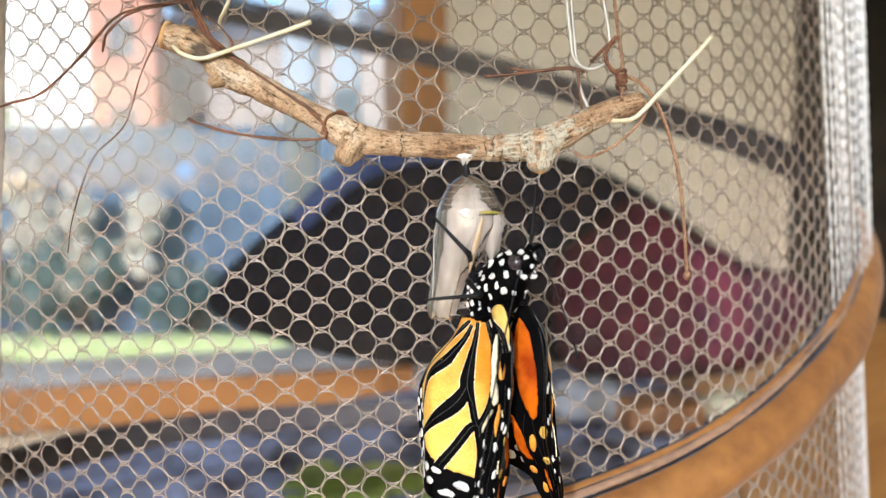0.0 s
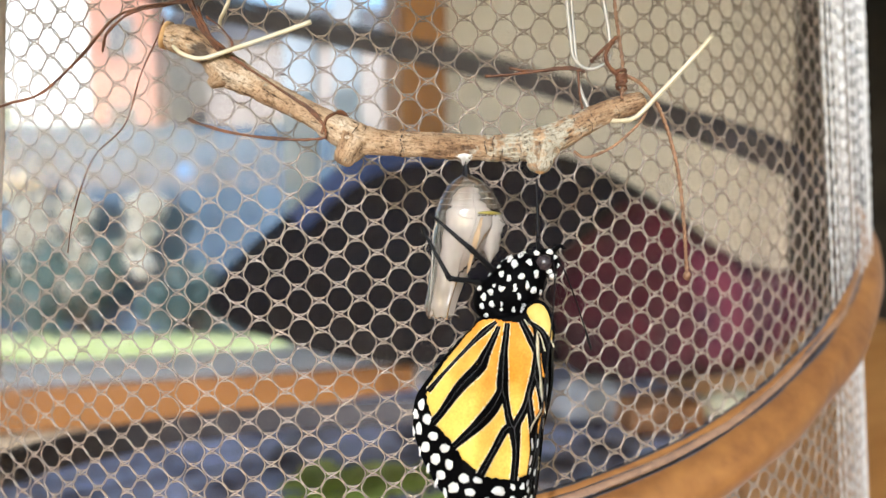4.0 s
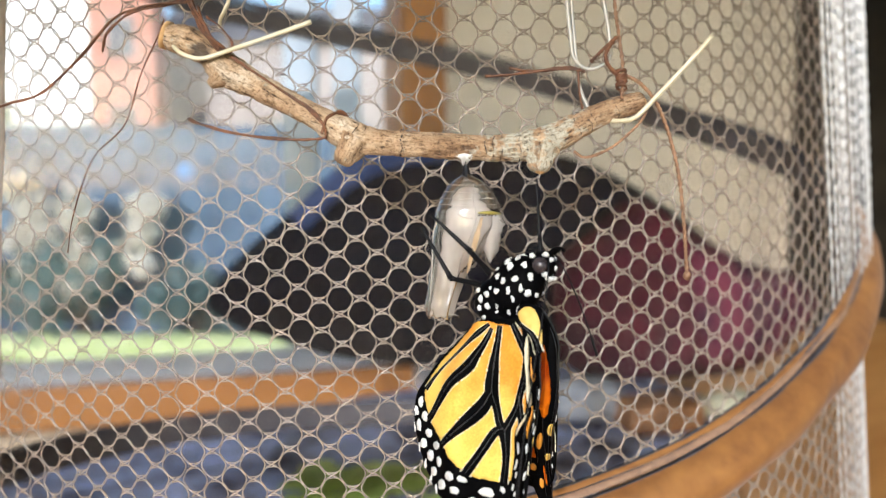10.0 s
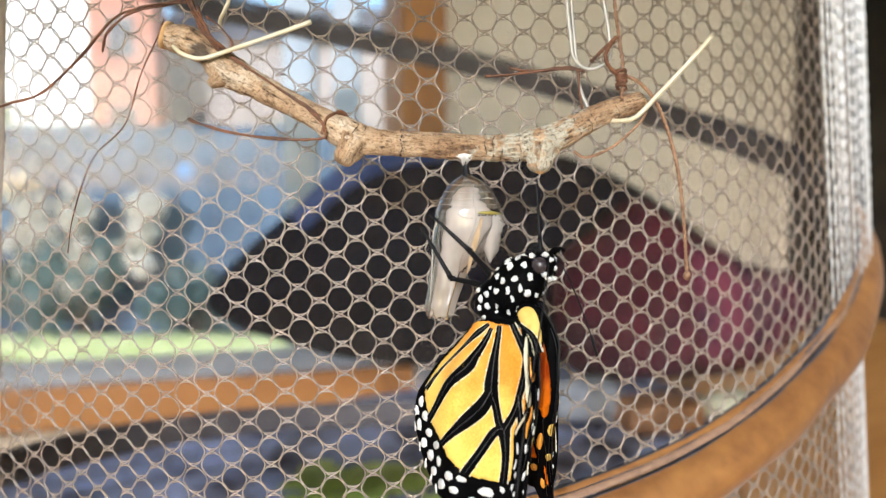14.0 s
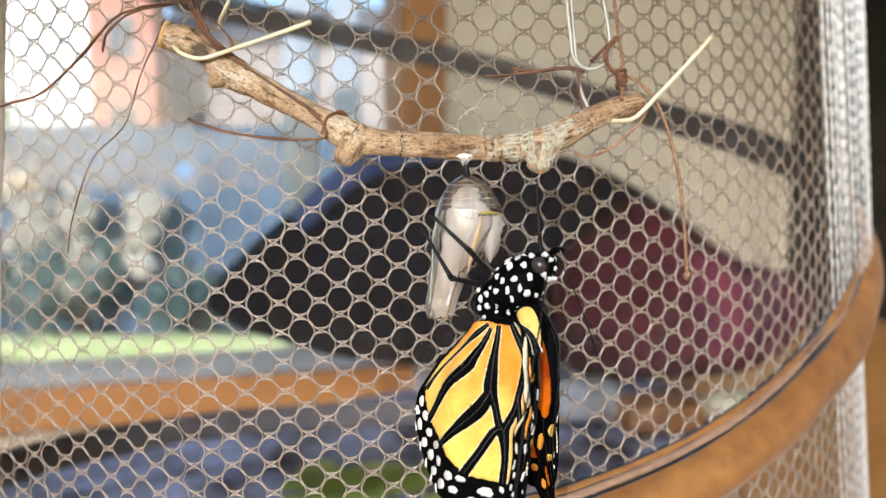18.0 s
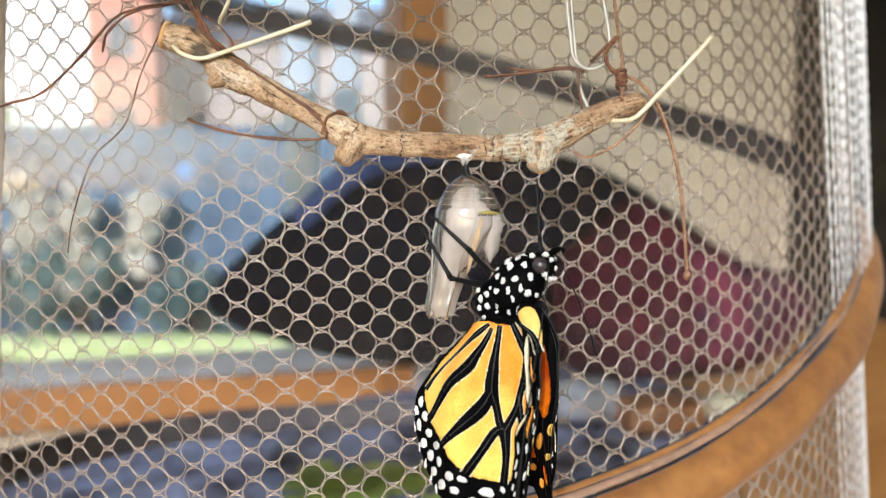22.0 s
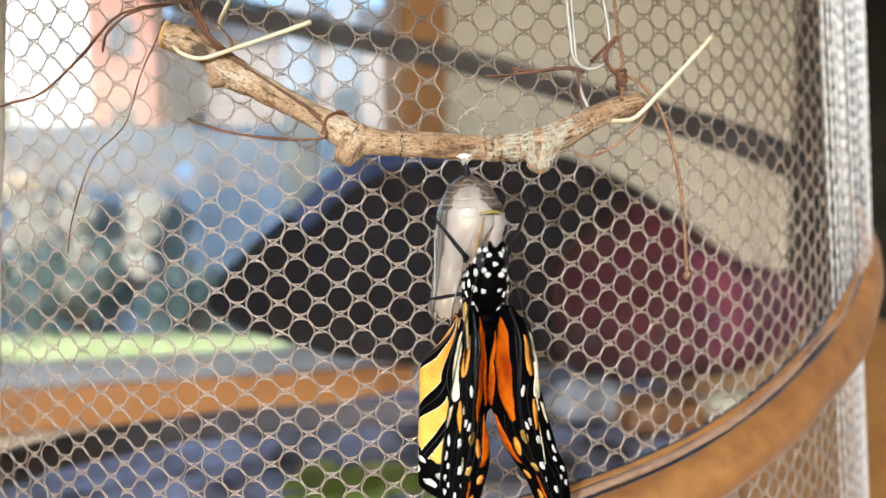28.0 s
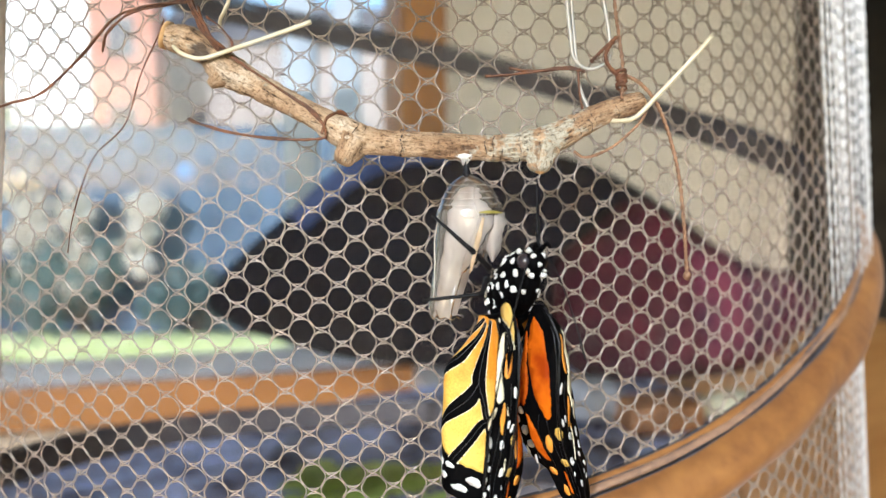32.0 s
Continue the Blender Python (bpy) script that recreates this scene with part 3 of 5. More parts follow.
# ---- the empty chrysalis ----
def shell_material():
    m, nt, b = principled("shell", 0.14)
    b.inputs["Coat Weight"].default_value = 1.0
    b.inputs["Coat Roughness"].default_value = 0.2
    n, l = nt.nodes, nt.links
    tc = n.new("ShaderNodeTexCoord")
    mp = n.new("ShaderNodeMapping")
    mp.inputs["Scale"].default_value = (1, 1, 0.5)
    l.new(tc.outputs["Object"], mp.inputs[0])
    no = n.new("ShaderNodeTexNoise")
    no.inputs["Scale"].default_value = 230
    no.inputs["Detail"].default_value = 2
    l.new(mp.outputs[0], no.inputs["Vector"])
    rp = n.new("ShaderNodeValToRGB")
    rp.color_ramp.elements[0].position = 0.3
    rp.color_ramp.elements[1].position = 0.66
    rp.color_ramp.elements[0].color = (0.62, 0.55, 0.50, 1)
    rp.color_ramp.elements[1].color = (0.87, 0.82, 0.77, 1)
    l.new(no.outputs[0], rp.inputs[0])
    # broad amber and milky patches
    pn = n.new("ShaderNodeTexNoise")
    pn.inputs["Scale"].default_value = 150
    pn.inputs["Detail"].default_value = 3
    l.new(mp.outputs[0], pn.inputs["Vector"])
    pr = n.new("ShaderNodeValToRGB")
    pr.color_ramp.elements[0].position, pr.color_ramp.elements[1].position = 0.36, 0.62
    pr.color_ramp.elements[0].color = (0.93, 0.83, 0.70, 1)
    pr.color_ramp.elements[1].color = (1.0, 0.97, 0.95, 1)
    l.new(pn.outputs[0], pr.inputs[0])
    mu = n.new("ShaderNodeMix")
    mu.data_type, mu.blend_type = "RGBA", "MULTIPLY"
    mu.inputs["Factor"].default_value = 0.8
    l.new(rp.outputs[0], mu.inputs[6])
    l.new(pr.outputs[0], mu.inputs[7])
    l.new(mu.outputs[2], b.inputs["Base Color"])
    clear = n.new("ShaderNodeMapRange")
    clear.inputs["From Min"].default_value, clear.inputs["From Max"].default_value = 0.35, 0.65
    clear.inputs["To Min"].default_value, clear.inputs["To Max"].default_value = 0.54, 0.28
    l.new(pn.outputs[0], clear.inputs["Value"])
    tr = n.new("ShaderNodeBsdfTransparent")
    tl = n.new("ShaderNodeBsdfTranslucent")
    l.new(mu.outputs[2], tl.inputs[0])
    a = n.new("ShaderNodeMixShader")
    a.inputs[0].default_value = 0.32
    l.new(b.outputs[0], a.inputs[1])
    l.new(tl.outputs[0], a.inputs[2])
    c = n.new("ShaderNodeMixShader")
    l.new(clear.outputs[0], c.inputs[0])
    l.new(a.outputs[0], c.inputs[1])
    l.new(tr.outputs[0], c.inputs[2])
    # a wet gloss over all of it
    gloss, facing, wet_skin = n.new("ShaderNodeBsdfGlossy"), n.new("ShaderNodeFresnel"), n.new("ShaderNodeMixShader")
    gloss.inputs["Roughness"].default_value = 0.16
    facing.inputs[0].default_value = 1.55
    l.new(facing.outputs[0], wet_skin.inputs[0])
    l.new(c.outputs[0], wet_skin.inputs[1])
    l.new(gloss.outputs[0], wet_skin.inputs[2])
    l.new(wet_skin.outputs[0], n["Material Output"].inputs[0])
    bp = n.new("ShaderNodeBump")
    bp.inputs["Strength"].default_value = 0.22
    bp.inputs["Distance"].default_value = 0.0004
    l.new(no.outputs[0], bp.inputs["Height"])
    l.new(bp.outputs[0], b.inputs["Normal"])
    l.new(bp.outputs[0], gloss.inputs["Normal"])
    return m


M_SHELL = shell_material()
M_AMBERSHELL = mottled("amber_membrane", (0.58, 0.38, 0.19), (0.80, 0.64, 0.42), 700, 0.35, 0.4, stretch=(1, 1, 0.3), trans=0.3)


def chrysalis():
    ob = thing("chrysalis_shell", HANG, "empty split translucent chrysalis shell hanging from the branch", "chrysalis")
    rows = [(4.7, 14.6, 0.7), (4.7, 14.0, 1.9), (4.8, 13.0, 3.3), (4.9, 11.8, 4.4), (4.95, 10.7, 5.1), (5.0, 9.4, 5.8), (5.1, 8.2, 6.3), (5.1, 7.2, 6.55),
            (5.0, 5.5, 6.6), (4.6, 3.4, 6.4), (3.9, 1.2, 5.8), (3.0, -1.0, 5.1), (2.2, -3.8, 4.6), (1.4, -6.6, 4.3), (0.7, -9.2, 4.0), (0.2, -11.2, 3.8), (0.0, -12.5, 3.5), (-0.1, -13.4, 3.2)]
    steps = 4
    fine = spline([Vector(r) for r in rows], steps)
    n = 44
    bm = bmesh.new()
    rings = []
    for k, q in enumerate(fine):
        ring = []
        seg = 0.0
        if q.y > 6.5:
            seg = 0.05 * abs(math.sin(q.y * 2.1)) ** 4
        for s in range(n):
            a = 2 * math.pi * s / n
            r = q.z * (1 - 0.03 * seg * 6) * (1 + 0.04 * noise.noise((math.cos(a) * 1.5, math.sin(a) * 1.5, q.y * 0.35)))
            flat = 0.86
            ring.append(bm.verts.new(Vector((q.x + r * math.cos(a), r * flat * math.sin(a), q.y + (0.9 * noise.noise((math.cos(a) * 2.5, math.sin(a) * 2.5, 4.0)) * min(1, max(0, -11.5 - q.y))))) * 0.001))
        rings.append(ring)
    for k in range(len(rings) - 1):
        z = fine[k].y
        for s in range(n):
            a = 360 * s / n
            # the torn side, open below the gold line
            gap = 0 if z > -0.5 else min(62, (-0.5 - z) * 16)
            if abs((a + 180) % 360 - 180 + 18) < gap and z > -13:
                continue
            bm.faces.new((rings[k][s], rings[k + 1][s], rings[k + 1][(s + 1) % n], rings[k][(s + 1) % n]))
    bmesh.ops.solidify(bm, geom=bm.faces[:], thickness=0.00012)
    part("case", bm, M_SHELL, ob)
    # a torn flap, the wing-case ridge and the gold line
    bm = bmesh.new()
    strip = []
    for k in range(12):
        t = k / 11
        y = 6.8 - 9.4 * t
        w = (2.6 * (1 - t) ** 0.6 + 0.15) * (1 + 0.25 * noise.noise((k * 0.7, 3, 3)))
        x = 9.0 + 0.9 * math.sin(t * 2) - 0.8 * t
        strip.append([bm.verts.new(Vector((x + w * u, -2.8 - 1.6 * (1 - u * u) + 0.6 * t, y + 0.3 * math.sin(9 * u + k))) * 0.001) for u in (-1, -0.6, -0.2, 0.2, 0.6, 1)])
    for a, b in zip(strip, strip[1:]):
        for q in range(5):
            bm.faces.new((a[q], a[q + 1], b[q + 1], b[q]))
    bmesh.ops.solidify(bm, geom=bm.faces[:], thickness=0.0001)
    part("torn_flap", bm, M_SHELL, ob, "torn amber flap")
    for a0, b0, w0 in (((7.4, 6.0, -5.6), (4.6, -4.6, -5.0), 0.50),):
        bm = bmesh.new()
        strip = []
        for k in range(14):
            t = k / 13
            c = Vector(a0).lerp(Vector(b0), t)
            w = w0 * (0.35 + math.sin(math.pi * min(1, t * 0.9 + 0.1)) * 0.8) * (1 + 0.5 * noise.noise((k * 0.8, w0, 1)))
            strip.append([bm.verts.new(Vector((c.x + w * u, c.z - 0.25 + 0.12 * abs(u), c.y + 0.25 * noise.noise((k, u * 3, 2)))) * 0.001) for u in (-1, -0.4, 0.2, 0.8)])
        for a, b in zip(strip, strip[1:]):
            for q in range(3):
                bm.faces.new((a[q], a[q + 1], b[q + 1], b[q]))
        bmesh.ops.solidify(bm, geom=bm.faces[:], thickness=0.00008)
        part("inner_fold", bm, M_AMBERSHELL, ob, "amber crease inside the shell")
    bm = bmesh.new()
    for k in range(9):
        t = k / 8
        p = spline(mm([(6.8, 6.35, -5.8), (8.5, 6.45, -5.1), (10.2, 6.4, -3.8), (11.6, 6.2, -1.6)]), 8)[int(t * 24)]
        ellipsoid(bm, p, (0.00026, 0.00014, 0.00013), None, 8, 6)
    part("dark_beads", bm, M_LEG, ob, "row of dark beads")
    bm = bmesh.new()
    sweep(bm, spline(mm([(6.6, 6.8, -5.75), (8.5, 6.9, -5.0), (10.2, 6.8, -3.7), (11.7, 6.6, -1.5)]), 6), [0.00012 + 0.00024 * math.sin(math.pi * k / 18) for k in range(19)], 6)
    part("gold_line", bm, M_GOLD, ob, "dark and gold bead line")
    for pts in ([(6.0, 12.5, -3.6), (5.6, 10.5, -4.5), (5.9, 8.0, -5.6), (6.2, 5.0, -5.7), (5.0, 2, -5.2), (3.4, -2, -4.4), (2.2, -7.0, -3.8), (1.2, -10.5, -3.4)],
                [(-1.2, 6.0, -3.6), (-2.0, 2.0, -2.6), (-2.1, -3.0, -2.4), (-2.4, -8, -2.3), (-2.6, -11, -2)],
                [(1.4, 8.5, -4.5), (3.6, 6.2, -5.7), (5.6, 5.8, -5.8)]):
        bm = bmesh.new()
        sweep(bm, spline(mm(pts), 6), 0.00012, 6)
        part("seam", bm, M_SHELL, ob)
    for y in (12.4, 11.0, 9.7, 8.4):
        k = min(range(len(fine)), key=lambda q: abs(fine[q].y - y))
        q = fine[k]
        bm = bmesh.new()
        sweep(bm, [Vector((q.x + q.z * 1.0 * math.cos(g), q.z * 0.87 * math.sin(g), q.y + 0.2 * math.cos(g * 2))) * 0.001 for g in [math.pi * (1.0 + w / 20) for w in range(21)]], 0.0001, 6)
        part("segment_ridge", bm, M_SHELL, ob)
    bm = bmesh.new()
    sweep(bm, spline(mm([(4.7, 14.2, 0), (4.5, 15.5, 0), (4.6, 17.3, 0), (4.2, 18.3, 0)]), 5), [0.0009 - 0.00004 * k for k in range(16)], 10, rough=0.3, scale=900)
    part("cremaster", bm, M_LEG, ob, "black stalk at the top")
    bm = bmesh.new()
    rnd = random.Random(8)
    for k in range(40):
        a = Vector((4.2 + rnd.uniform(-0.4, 0.4), rnd.uniform(-1.4, 0.2), 16.8 + rnd.uniform(-0.5, 0.5))) * 0.001
        b = Vector((4.2 + rnd.uniform(-1.8, 1.6), rnd.uniform(-2.4, 0.2), 18.1 + rnd.uniform(-0.3, 0.5))) * 0.001
        sweep(bm, [a, (a + b) / 2 + Vector((0, -0.0002, 0.0002)), b], 0.00008, 5)
    ellipsoid(bm, Vector((4.1, -1.0, 18.2)) * 0.001, (0.0016, 0.0012, 0.0006), u=14, v=10)
    part("silk_pad", bm, M_SILK, ob, "white silk pad")
    return ob


from mathutils import geometry

# ---- the butterfly ----
# Its own frame: right, away from its back, up; at a turn of 0 the back faces the camera. Millimetres.
PIVOT = Vector((872 / 9.0028 - 784 / 9.0028, 0.0, (441 - 545) / 9.0028)) * 0.001


def inside(p, loop):
    x, y = p
    hit = False
    for (x0, y0), (x1, y1) in zip(loop, loop[1:] + loop[:1]):
        if (y0 > y) != (y1 > y) and x < x0 + (y - y0) * (x1 - x0) / (y1 - y0):
            hit = not hit
    return hit


def sheet(loop, step):
    """Points and triangles that fill a loop, with a grid of points inside."""
    n = len(loop)
    pts = [Vector(p) for p in loop]
    xs, ys = [p[0] for p in loop], [p[1] for p in loop]
    for i in range(int((max(xs) - min(xs)) / step) + 1):
        for j in range(int((max(ys) - min(ys)) / step) + 1):
            q = (min(xs) + (i + 0.5) * step, min(ys) + (j + 0.5) * step)
            if inside(q, loop) and min((Vector(q) - p).length for p in pts[:n]) > step * 0.45:
                pts.append(Vector(q))
    v, _, f, _, _, _ = geometry.delaunay_2d_cdt(pts, [(k, (k + 1) % n) for k in range(n)], [], 1, 1e-5)
    return [(p.x, p.y) for p in v], f


def plate(bm, loop, bend, top, under, step=1.2):
    """A thin curved sheet between two heights over the wing's middle surface."""
    pts, tris = sheet(loop, step)
    a = [bm.verts.new(bend(x, y, top)) for x, y in pts]
    b = [bm.verts.new(bend(x, y, under)) for x, y in pts]
    for f in tris:
        bm.faces.new([a[k] for k in f])
        bm.faces.new([b[k] for k in reversed(f)])
    edges = {}
    for f in tris:
        for p, q in zip(f, list(f[1:]) + [f[0]]):
            edges[p, q] = edges.get((p, q), 0) + 1
    for p, q in edges:
        if (q, p) not in edges:
            bm.faces.new((a[q], a[p], b[p], b[q]))


def smooth_loop(points, steps=4):
    p = [Vector((x, y, 0)) for x, y in points]
    n = len(p)
    out = []
    for k in range(n):
        a, b, c, d = p[k - 1], p[k], p[(k + 1) % n], p[(k + 2) % n]
        for s in range(steps):
            t = s / steps
            q = 0.5 * (2 * b + (c - a) * t + (2 * a - 5 * b + 4 * c - d) * t * t + (3 * b - a - 3 * c + d) * t ** 3)
            out.append((q.x, q.y))
    return out


def ragged(points, amount=0.10, steps=5):
    """A smooth loop whose edge is frayed by the scales."""
    return [(x + amount * noise.noise((x * 2.3, y * 2.3, 0.5)), y + amount * noise.noise((x * 2.3, y * 2.3, 8.5))) for x, y in smooth_loop(points, steps)]


def disc(a, b, ra, rb, turn=0.0, n=12):
    ct, st = math.cos(turn), math.sin(turn)
    return [(a + ra * math.cos(g) * ct - rb * math.sin(g) * st, b + ra * math.cos(g) * st + rb * math.sin(g) * ct) for g in [2 * math.pi * q / n for q in range(n)]]


# wing drawings in millimetres: a runs across the wing towards the belly, b down it
HIND_EDGE = [(0, -0.4), (2.7, -0.2), (4.8, 0.6), (7.5, 3.0), (11.3, 7.5), (15.1, 12.7), (16.6, 15.2), (17.2, 19.1), (16.7, 22.9), (15.1, 27.2), (12.9, 31), (9.7, 34.2), (4, 36.5),
             (-1.6, 36.8), (-5.4, 35.3), (-6.6, 32), (-7.3, 25.6), (-7.7, 17), (-7.9, 10.4), (-9.1, 5.8), (-9.9, 2.0), (-8.8, -2.4), (-6.6, -3.8), (-4.6, -2.9), (-4.2, -1.3), (-2.2, -0.8)]
HIND_FIELD = [(1.6, -0.2), (3.8, 0.2), (5.2, 1.1), (7.6, 3.9), (10.3, 7.4), (13.4, 12.0), (14.3, 14.4), (13.7, 17.4), (11.8, 20.6), (9.2, 23.1), (7.7, 24.7), (6.3, 26.8), (3.6, 28.9),
              (1.6, 29.9), (-1.6, 30.1), (-4.2, 29.2), (-5.7, 27.3), (-6.5, 24), (-6.9, 18), (-7.0, 11), (-7.2, 6.0), (-6.3, 2.4), (-4.9, 1.0), (-3.0, 0.5), (-0.6, 0.4)]
HIND_LOBE = [(-4.8, -2.2), (-6.6, -3.1), (-8.3, -2.0), (-9.3, 1.6), (-9.1, 4.4), (-8.2, 4.0), (-7.4, 1.9), (-6.3, 0.6), (-4.9, -0.7)]
# black veins: where each runs and half its breadth along the way
HIND_STROKES = (
    ([(1.1, 0.4), (3.3, 2.3), (5.8, 4.8), (9.9, 9.4), (14.0, 14.0)], (0.30, 0.55, 0.42, 0.32, 0.5)),
    ([(0.6, 1.2), (2.6, 6.3), (3.8, 9.4), (7.3, 13.3), (10.9, 17.8), (12.9, 19.9)], (0.35, 0.70, 1.05, 1.0, 0.72, 0.7)),
    ([(-1.0, 0.6), (-0.5, 5.8), (-0.4, 9.9), (-0.4, 13.3), (-1.0, 16.0), (-1.5, 18.9), (-2.3, 20.5)], (0.45, 0.60, 0.80, 0.85, 0.55, 0.6, 0.9)),
    ([(-0.4, 12.9), (1.3, 16.9), (4.3, 20.9), (8.3, 24.4)], (0.6, 0.95, 0.85, 0.6)),
    ([(-2.2, 20.0), (-0.8, 20.9), (1.3, 25.4), (3.2, 29.6)], (0.6, 0.62, 0.52, 0.6)),
    ([(-2.4, 20.2), (-2.7, 24.9), (-2.3, 30.2)], (1.0, 0.62, 0.6)),
    ([(-2.5, 20.2), (-4.4, 16.3), (-5.3, 12.9), (-6.1, 9.9)], (0.75, 0.62, 0.60, 0.65)),
    ([(-3.6, 0.2), (-5.2, 3.3), (-6.4, 6.3), (-6.2, 9.9), (-7.0, 13.5), (-7.6, 17.5)], (0.5, 0.62, 0.55, 0.65, 0.4, 0.4)),
    ([(-4.9, 13.5), (-5.7, 19.9), (-6.2, 23.9), (-6.0, 28.0)], (0.5, 0.60, 0.5, 0.6)),
    ([(-5.0, 0.2), (-7.6, 2.3), (-8.9, 5.4)], (0.3, 0.5, 0.7)))
HIND_SPOTS_IN = [(15.4, 16.6, .62, 1.0), (14.2, 19.3, .82, .95), (12.9, 22.6, 1.0, .85), (10.3, 24.8, 1.05, .8), (9.4, 27.9, .8, .85), (6.2, 30.4, .95, .8), (3.8, 30.6, .7, .55), (-2.2, 31.5, .4, .65),
                 (-3.8, 31.3, .35, .65), (-5.4, 31.3, .6, .65), (-5.7, 28.9, .4, .5), (0.3, 32.4, 1.0, .8)]
HIND_SPOTS_OUT = [(16.5, 18.4, .42, .85), (15.9, 21.3, .6, 1.1), (14.5, 24.7, .8, .95), (12.4, 27.0, .9, 1.05), (11.2, 30.0, .95, .8), (8.4, 32.3, 1.05, .9), (5.0, 33.0, .95, .65), (2.2, 34.6, 1.0, .6), (-2.2, 34.0, .7, .7), (-4.3, 33.6, .5, .8),
                  (17.0, 21.8, .2, .8), (15.7, 25.6, .22, .9), (14.0, 28.8, .25, .9), (12.2, 31.5, .3, .9), (10.3, 33.3, .3, .9), (16.9, 18.8, .16, .7)]
M_VEIN = mottled("vein", (0.02, 0.02, 0.024), (0.09, 0.085, 0.085), 2000, 0.4, 0.2, dist=0.0001)
# the forewing is folded along its leading rib; for the way down it (b): inner edge, rib and outer edge, each right and away
FORE_LEFT = [(-2, (-2.4, -4.5), (-3.4, -6.6), (-4.4, -5.2)), (4, (-0.6, -4.0), (-2.9, -8.8), (-6.4, -6.8)), (15, (0.2, -3.5), (-3.6, -9.2), (-7.9, -8.0)), (20, (-0.4, -4.0), (-4.0, -8.4), (-8.5, -6.3)),
             (26, (0.6, -4.4), (-4.8, -7.7), (-8.8, -5.9)), (31, (-0.5, -5.0), (-5.5, -6.8), (-8.8, -5.0)), (36, (-2.0, -5.0), (-5.9, -6.4), (-8.6, -4.8)), (41.5, (-5.4, -5.2), (-6.2, -6.0), (-7.2, -5.2))]
FORE_RIGHT = [(-2, (2.4, -4.5), (3.4, -6.8), (4.6, -5.2)), (4, (1.6, -3.5), (4.6, -9.9), (8.4, -6.5)), (15, (0.4, -3.0), (4.8, -10.2), (10.0, -7.4)), (20, (1.8, -3.5), (6.0, -9.3), (11.8, -5.8)),
              (26, (4.0, -3.0), (8.0, -8.0), (13.8, -4.5)), (31, (7.4, -2.5), (10.6, -7.0), (16.2, -3.2)), (36, (10.0, -3.0), (12.6, -6.2), (17.0, -3.4)), (41.5, (13.4, -4.2), (14.2, -5.6), (15.4, -4.4))]
WIDE = 7.0      # millimetres of drawing from the inner edge to the rib, and from the rib to the outer edge
FORE_ORANGE = [[(2.1, 0.4), (3.7, 3.0), (4.8, 8.0), (5.5, 14.0), (5.2, 18.4), (4.2, 20.0), (3.2, 16.4), (2.0, 12.0), (0.9, 6.0), (1.1, 2.2)],
               [(0.05, 4.0), (0.6, 4.4), (1.2, 10.0), (1.7, 14.2), (0.9, 17.0), (0.1, 16.0)],
               [(0.1, 19.2), (1.1, 20.8), (2.1, 25.0), (2.5, 28.6), (1.4, 28.2), (0.2, 25.6)],
               [(4.4, 31.0), (5.0, 32.6), (5.0, 35.6), (4.3, 34.2)]]
FORE_AMBER = [[(9.5, 3.6), (10.5, 4.6), (11.4, 8.6), (11.2, 10.8), (10.0, 10.6), (9.3, 7.6)], [(10.6, 15.6), (11.3, 16.6), (10.4, 20.2), (9.6, 21.6), (9.7, 19.0)]]
FORE_CREAM = [[(12.2, 2.6), (13.4, 5.0), (13.8, 9.6), (13.7, 14.2), (12.6, 15.4), (11.3, 14.6), (11.6, 13.0), (12.3, 10.4), (12.0, 6.4)], [(12.9, 16.2), (13.7, 17.4), (13.6, 20.6), (13.0, 19.6)]]
FORE_SPOTS = [("pale", 6.1, 22.6, .85, 1.4), ("amber", 3.6, 24.9, .7, 1.9), ("pale", 5.7, 28.8, .85, .9), ("amber", 1.6, 31.0, .95, .9), ("amber", 3.2, 35.0, .8, 1.2),
              ("white", 8.0, 13.6, .42, 1.1), ("white", 7.5, 20.4, .3, .8), ("white", 8.4, 19.6, .3, .75), ("white", 9.4, 23.4, .55, .85), ("white", 8.2, 28.6, .75, .9), ("white", 12.6, 23.0, .4, 1.1),
              ("white", 13.0, 26.0, .4, .9), ("white", 12.2, 28.0, .45, .6), ("white", 12.9, 30.2, .5, .55), ("white", 11.6, 31.6, .5, .5), ("white", 13.0, 33.0, .5, .6), ("white", 9.0, 33.6, .6, .7)]
SCALE_PAINT = {"pale": M_PALEYELLOW, "orange": M_ORANGE, "yellow": M_YELLOW, "amber": M_AMBER, "white": M_WHITE, "cream": M_CREAM}


def ribbon(bm, line, half, bend, top, under, fray, seed=0.0):
    """A flat raised stroke with frayed edges along a drawn line."""
    pts = spline([Vector((x, y, 0)) for x, y in line], 14)
    wide = [v.x for v in spline([Vector((w, 0, 0)) for w in half], 14)]
    rows = []
    for k, p in enumerate(pts):
        d = (pts[min(k + 1, len(pts) - 1)] - pts[max(k - 1, 0)]).normalized()
        s = Vector((-d.y, d.x, 0))
        l = wide[k] + fray * noise.noise((k * 0.9, seed, 1.0))
        r = wide[k] + fray * noise.noise((k * 0.9, seed, 9.0))
        rows.append([bm.verts.new(bend(q.x, q.y, o)) for q, o in ((p - s * l, under), (p - s * l * 0.86, top), (p, top), (p + s * r * 0.86, top), (p + s * r, under))])
    for a, b in zip(rows, rows[1:]):
        for q in range(4):
            bm.faces.new((a[q], a[q + 1], b[q + 1], b[q]))


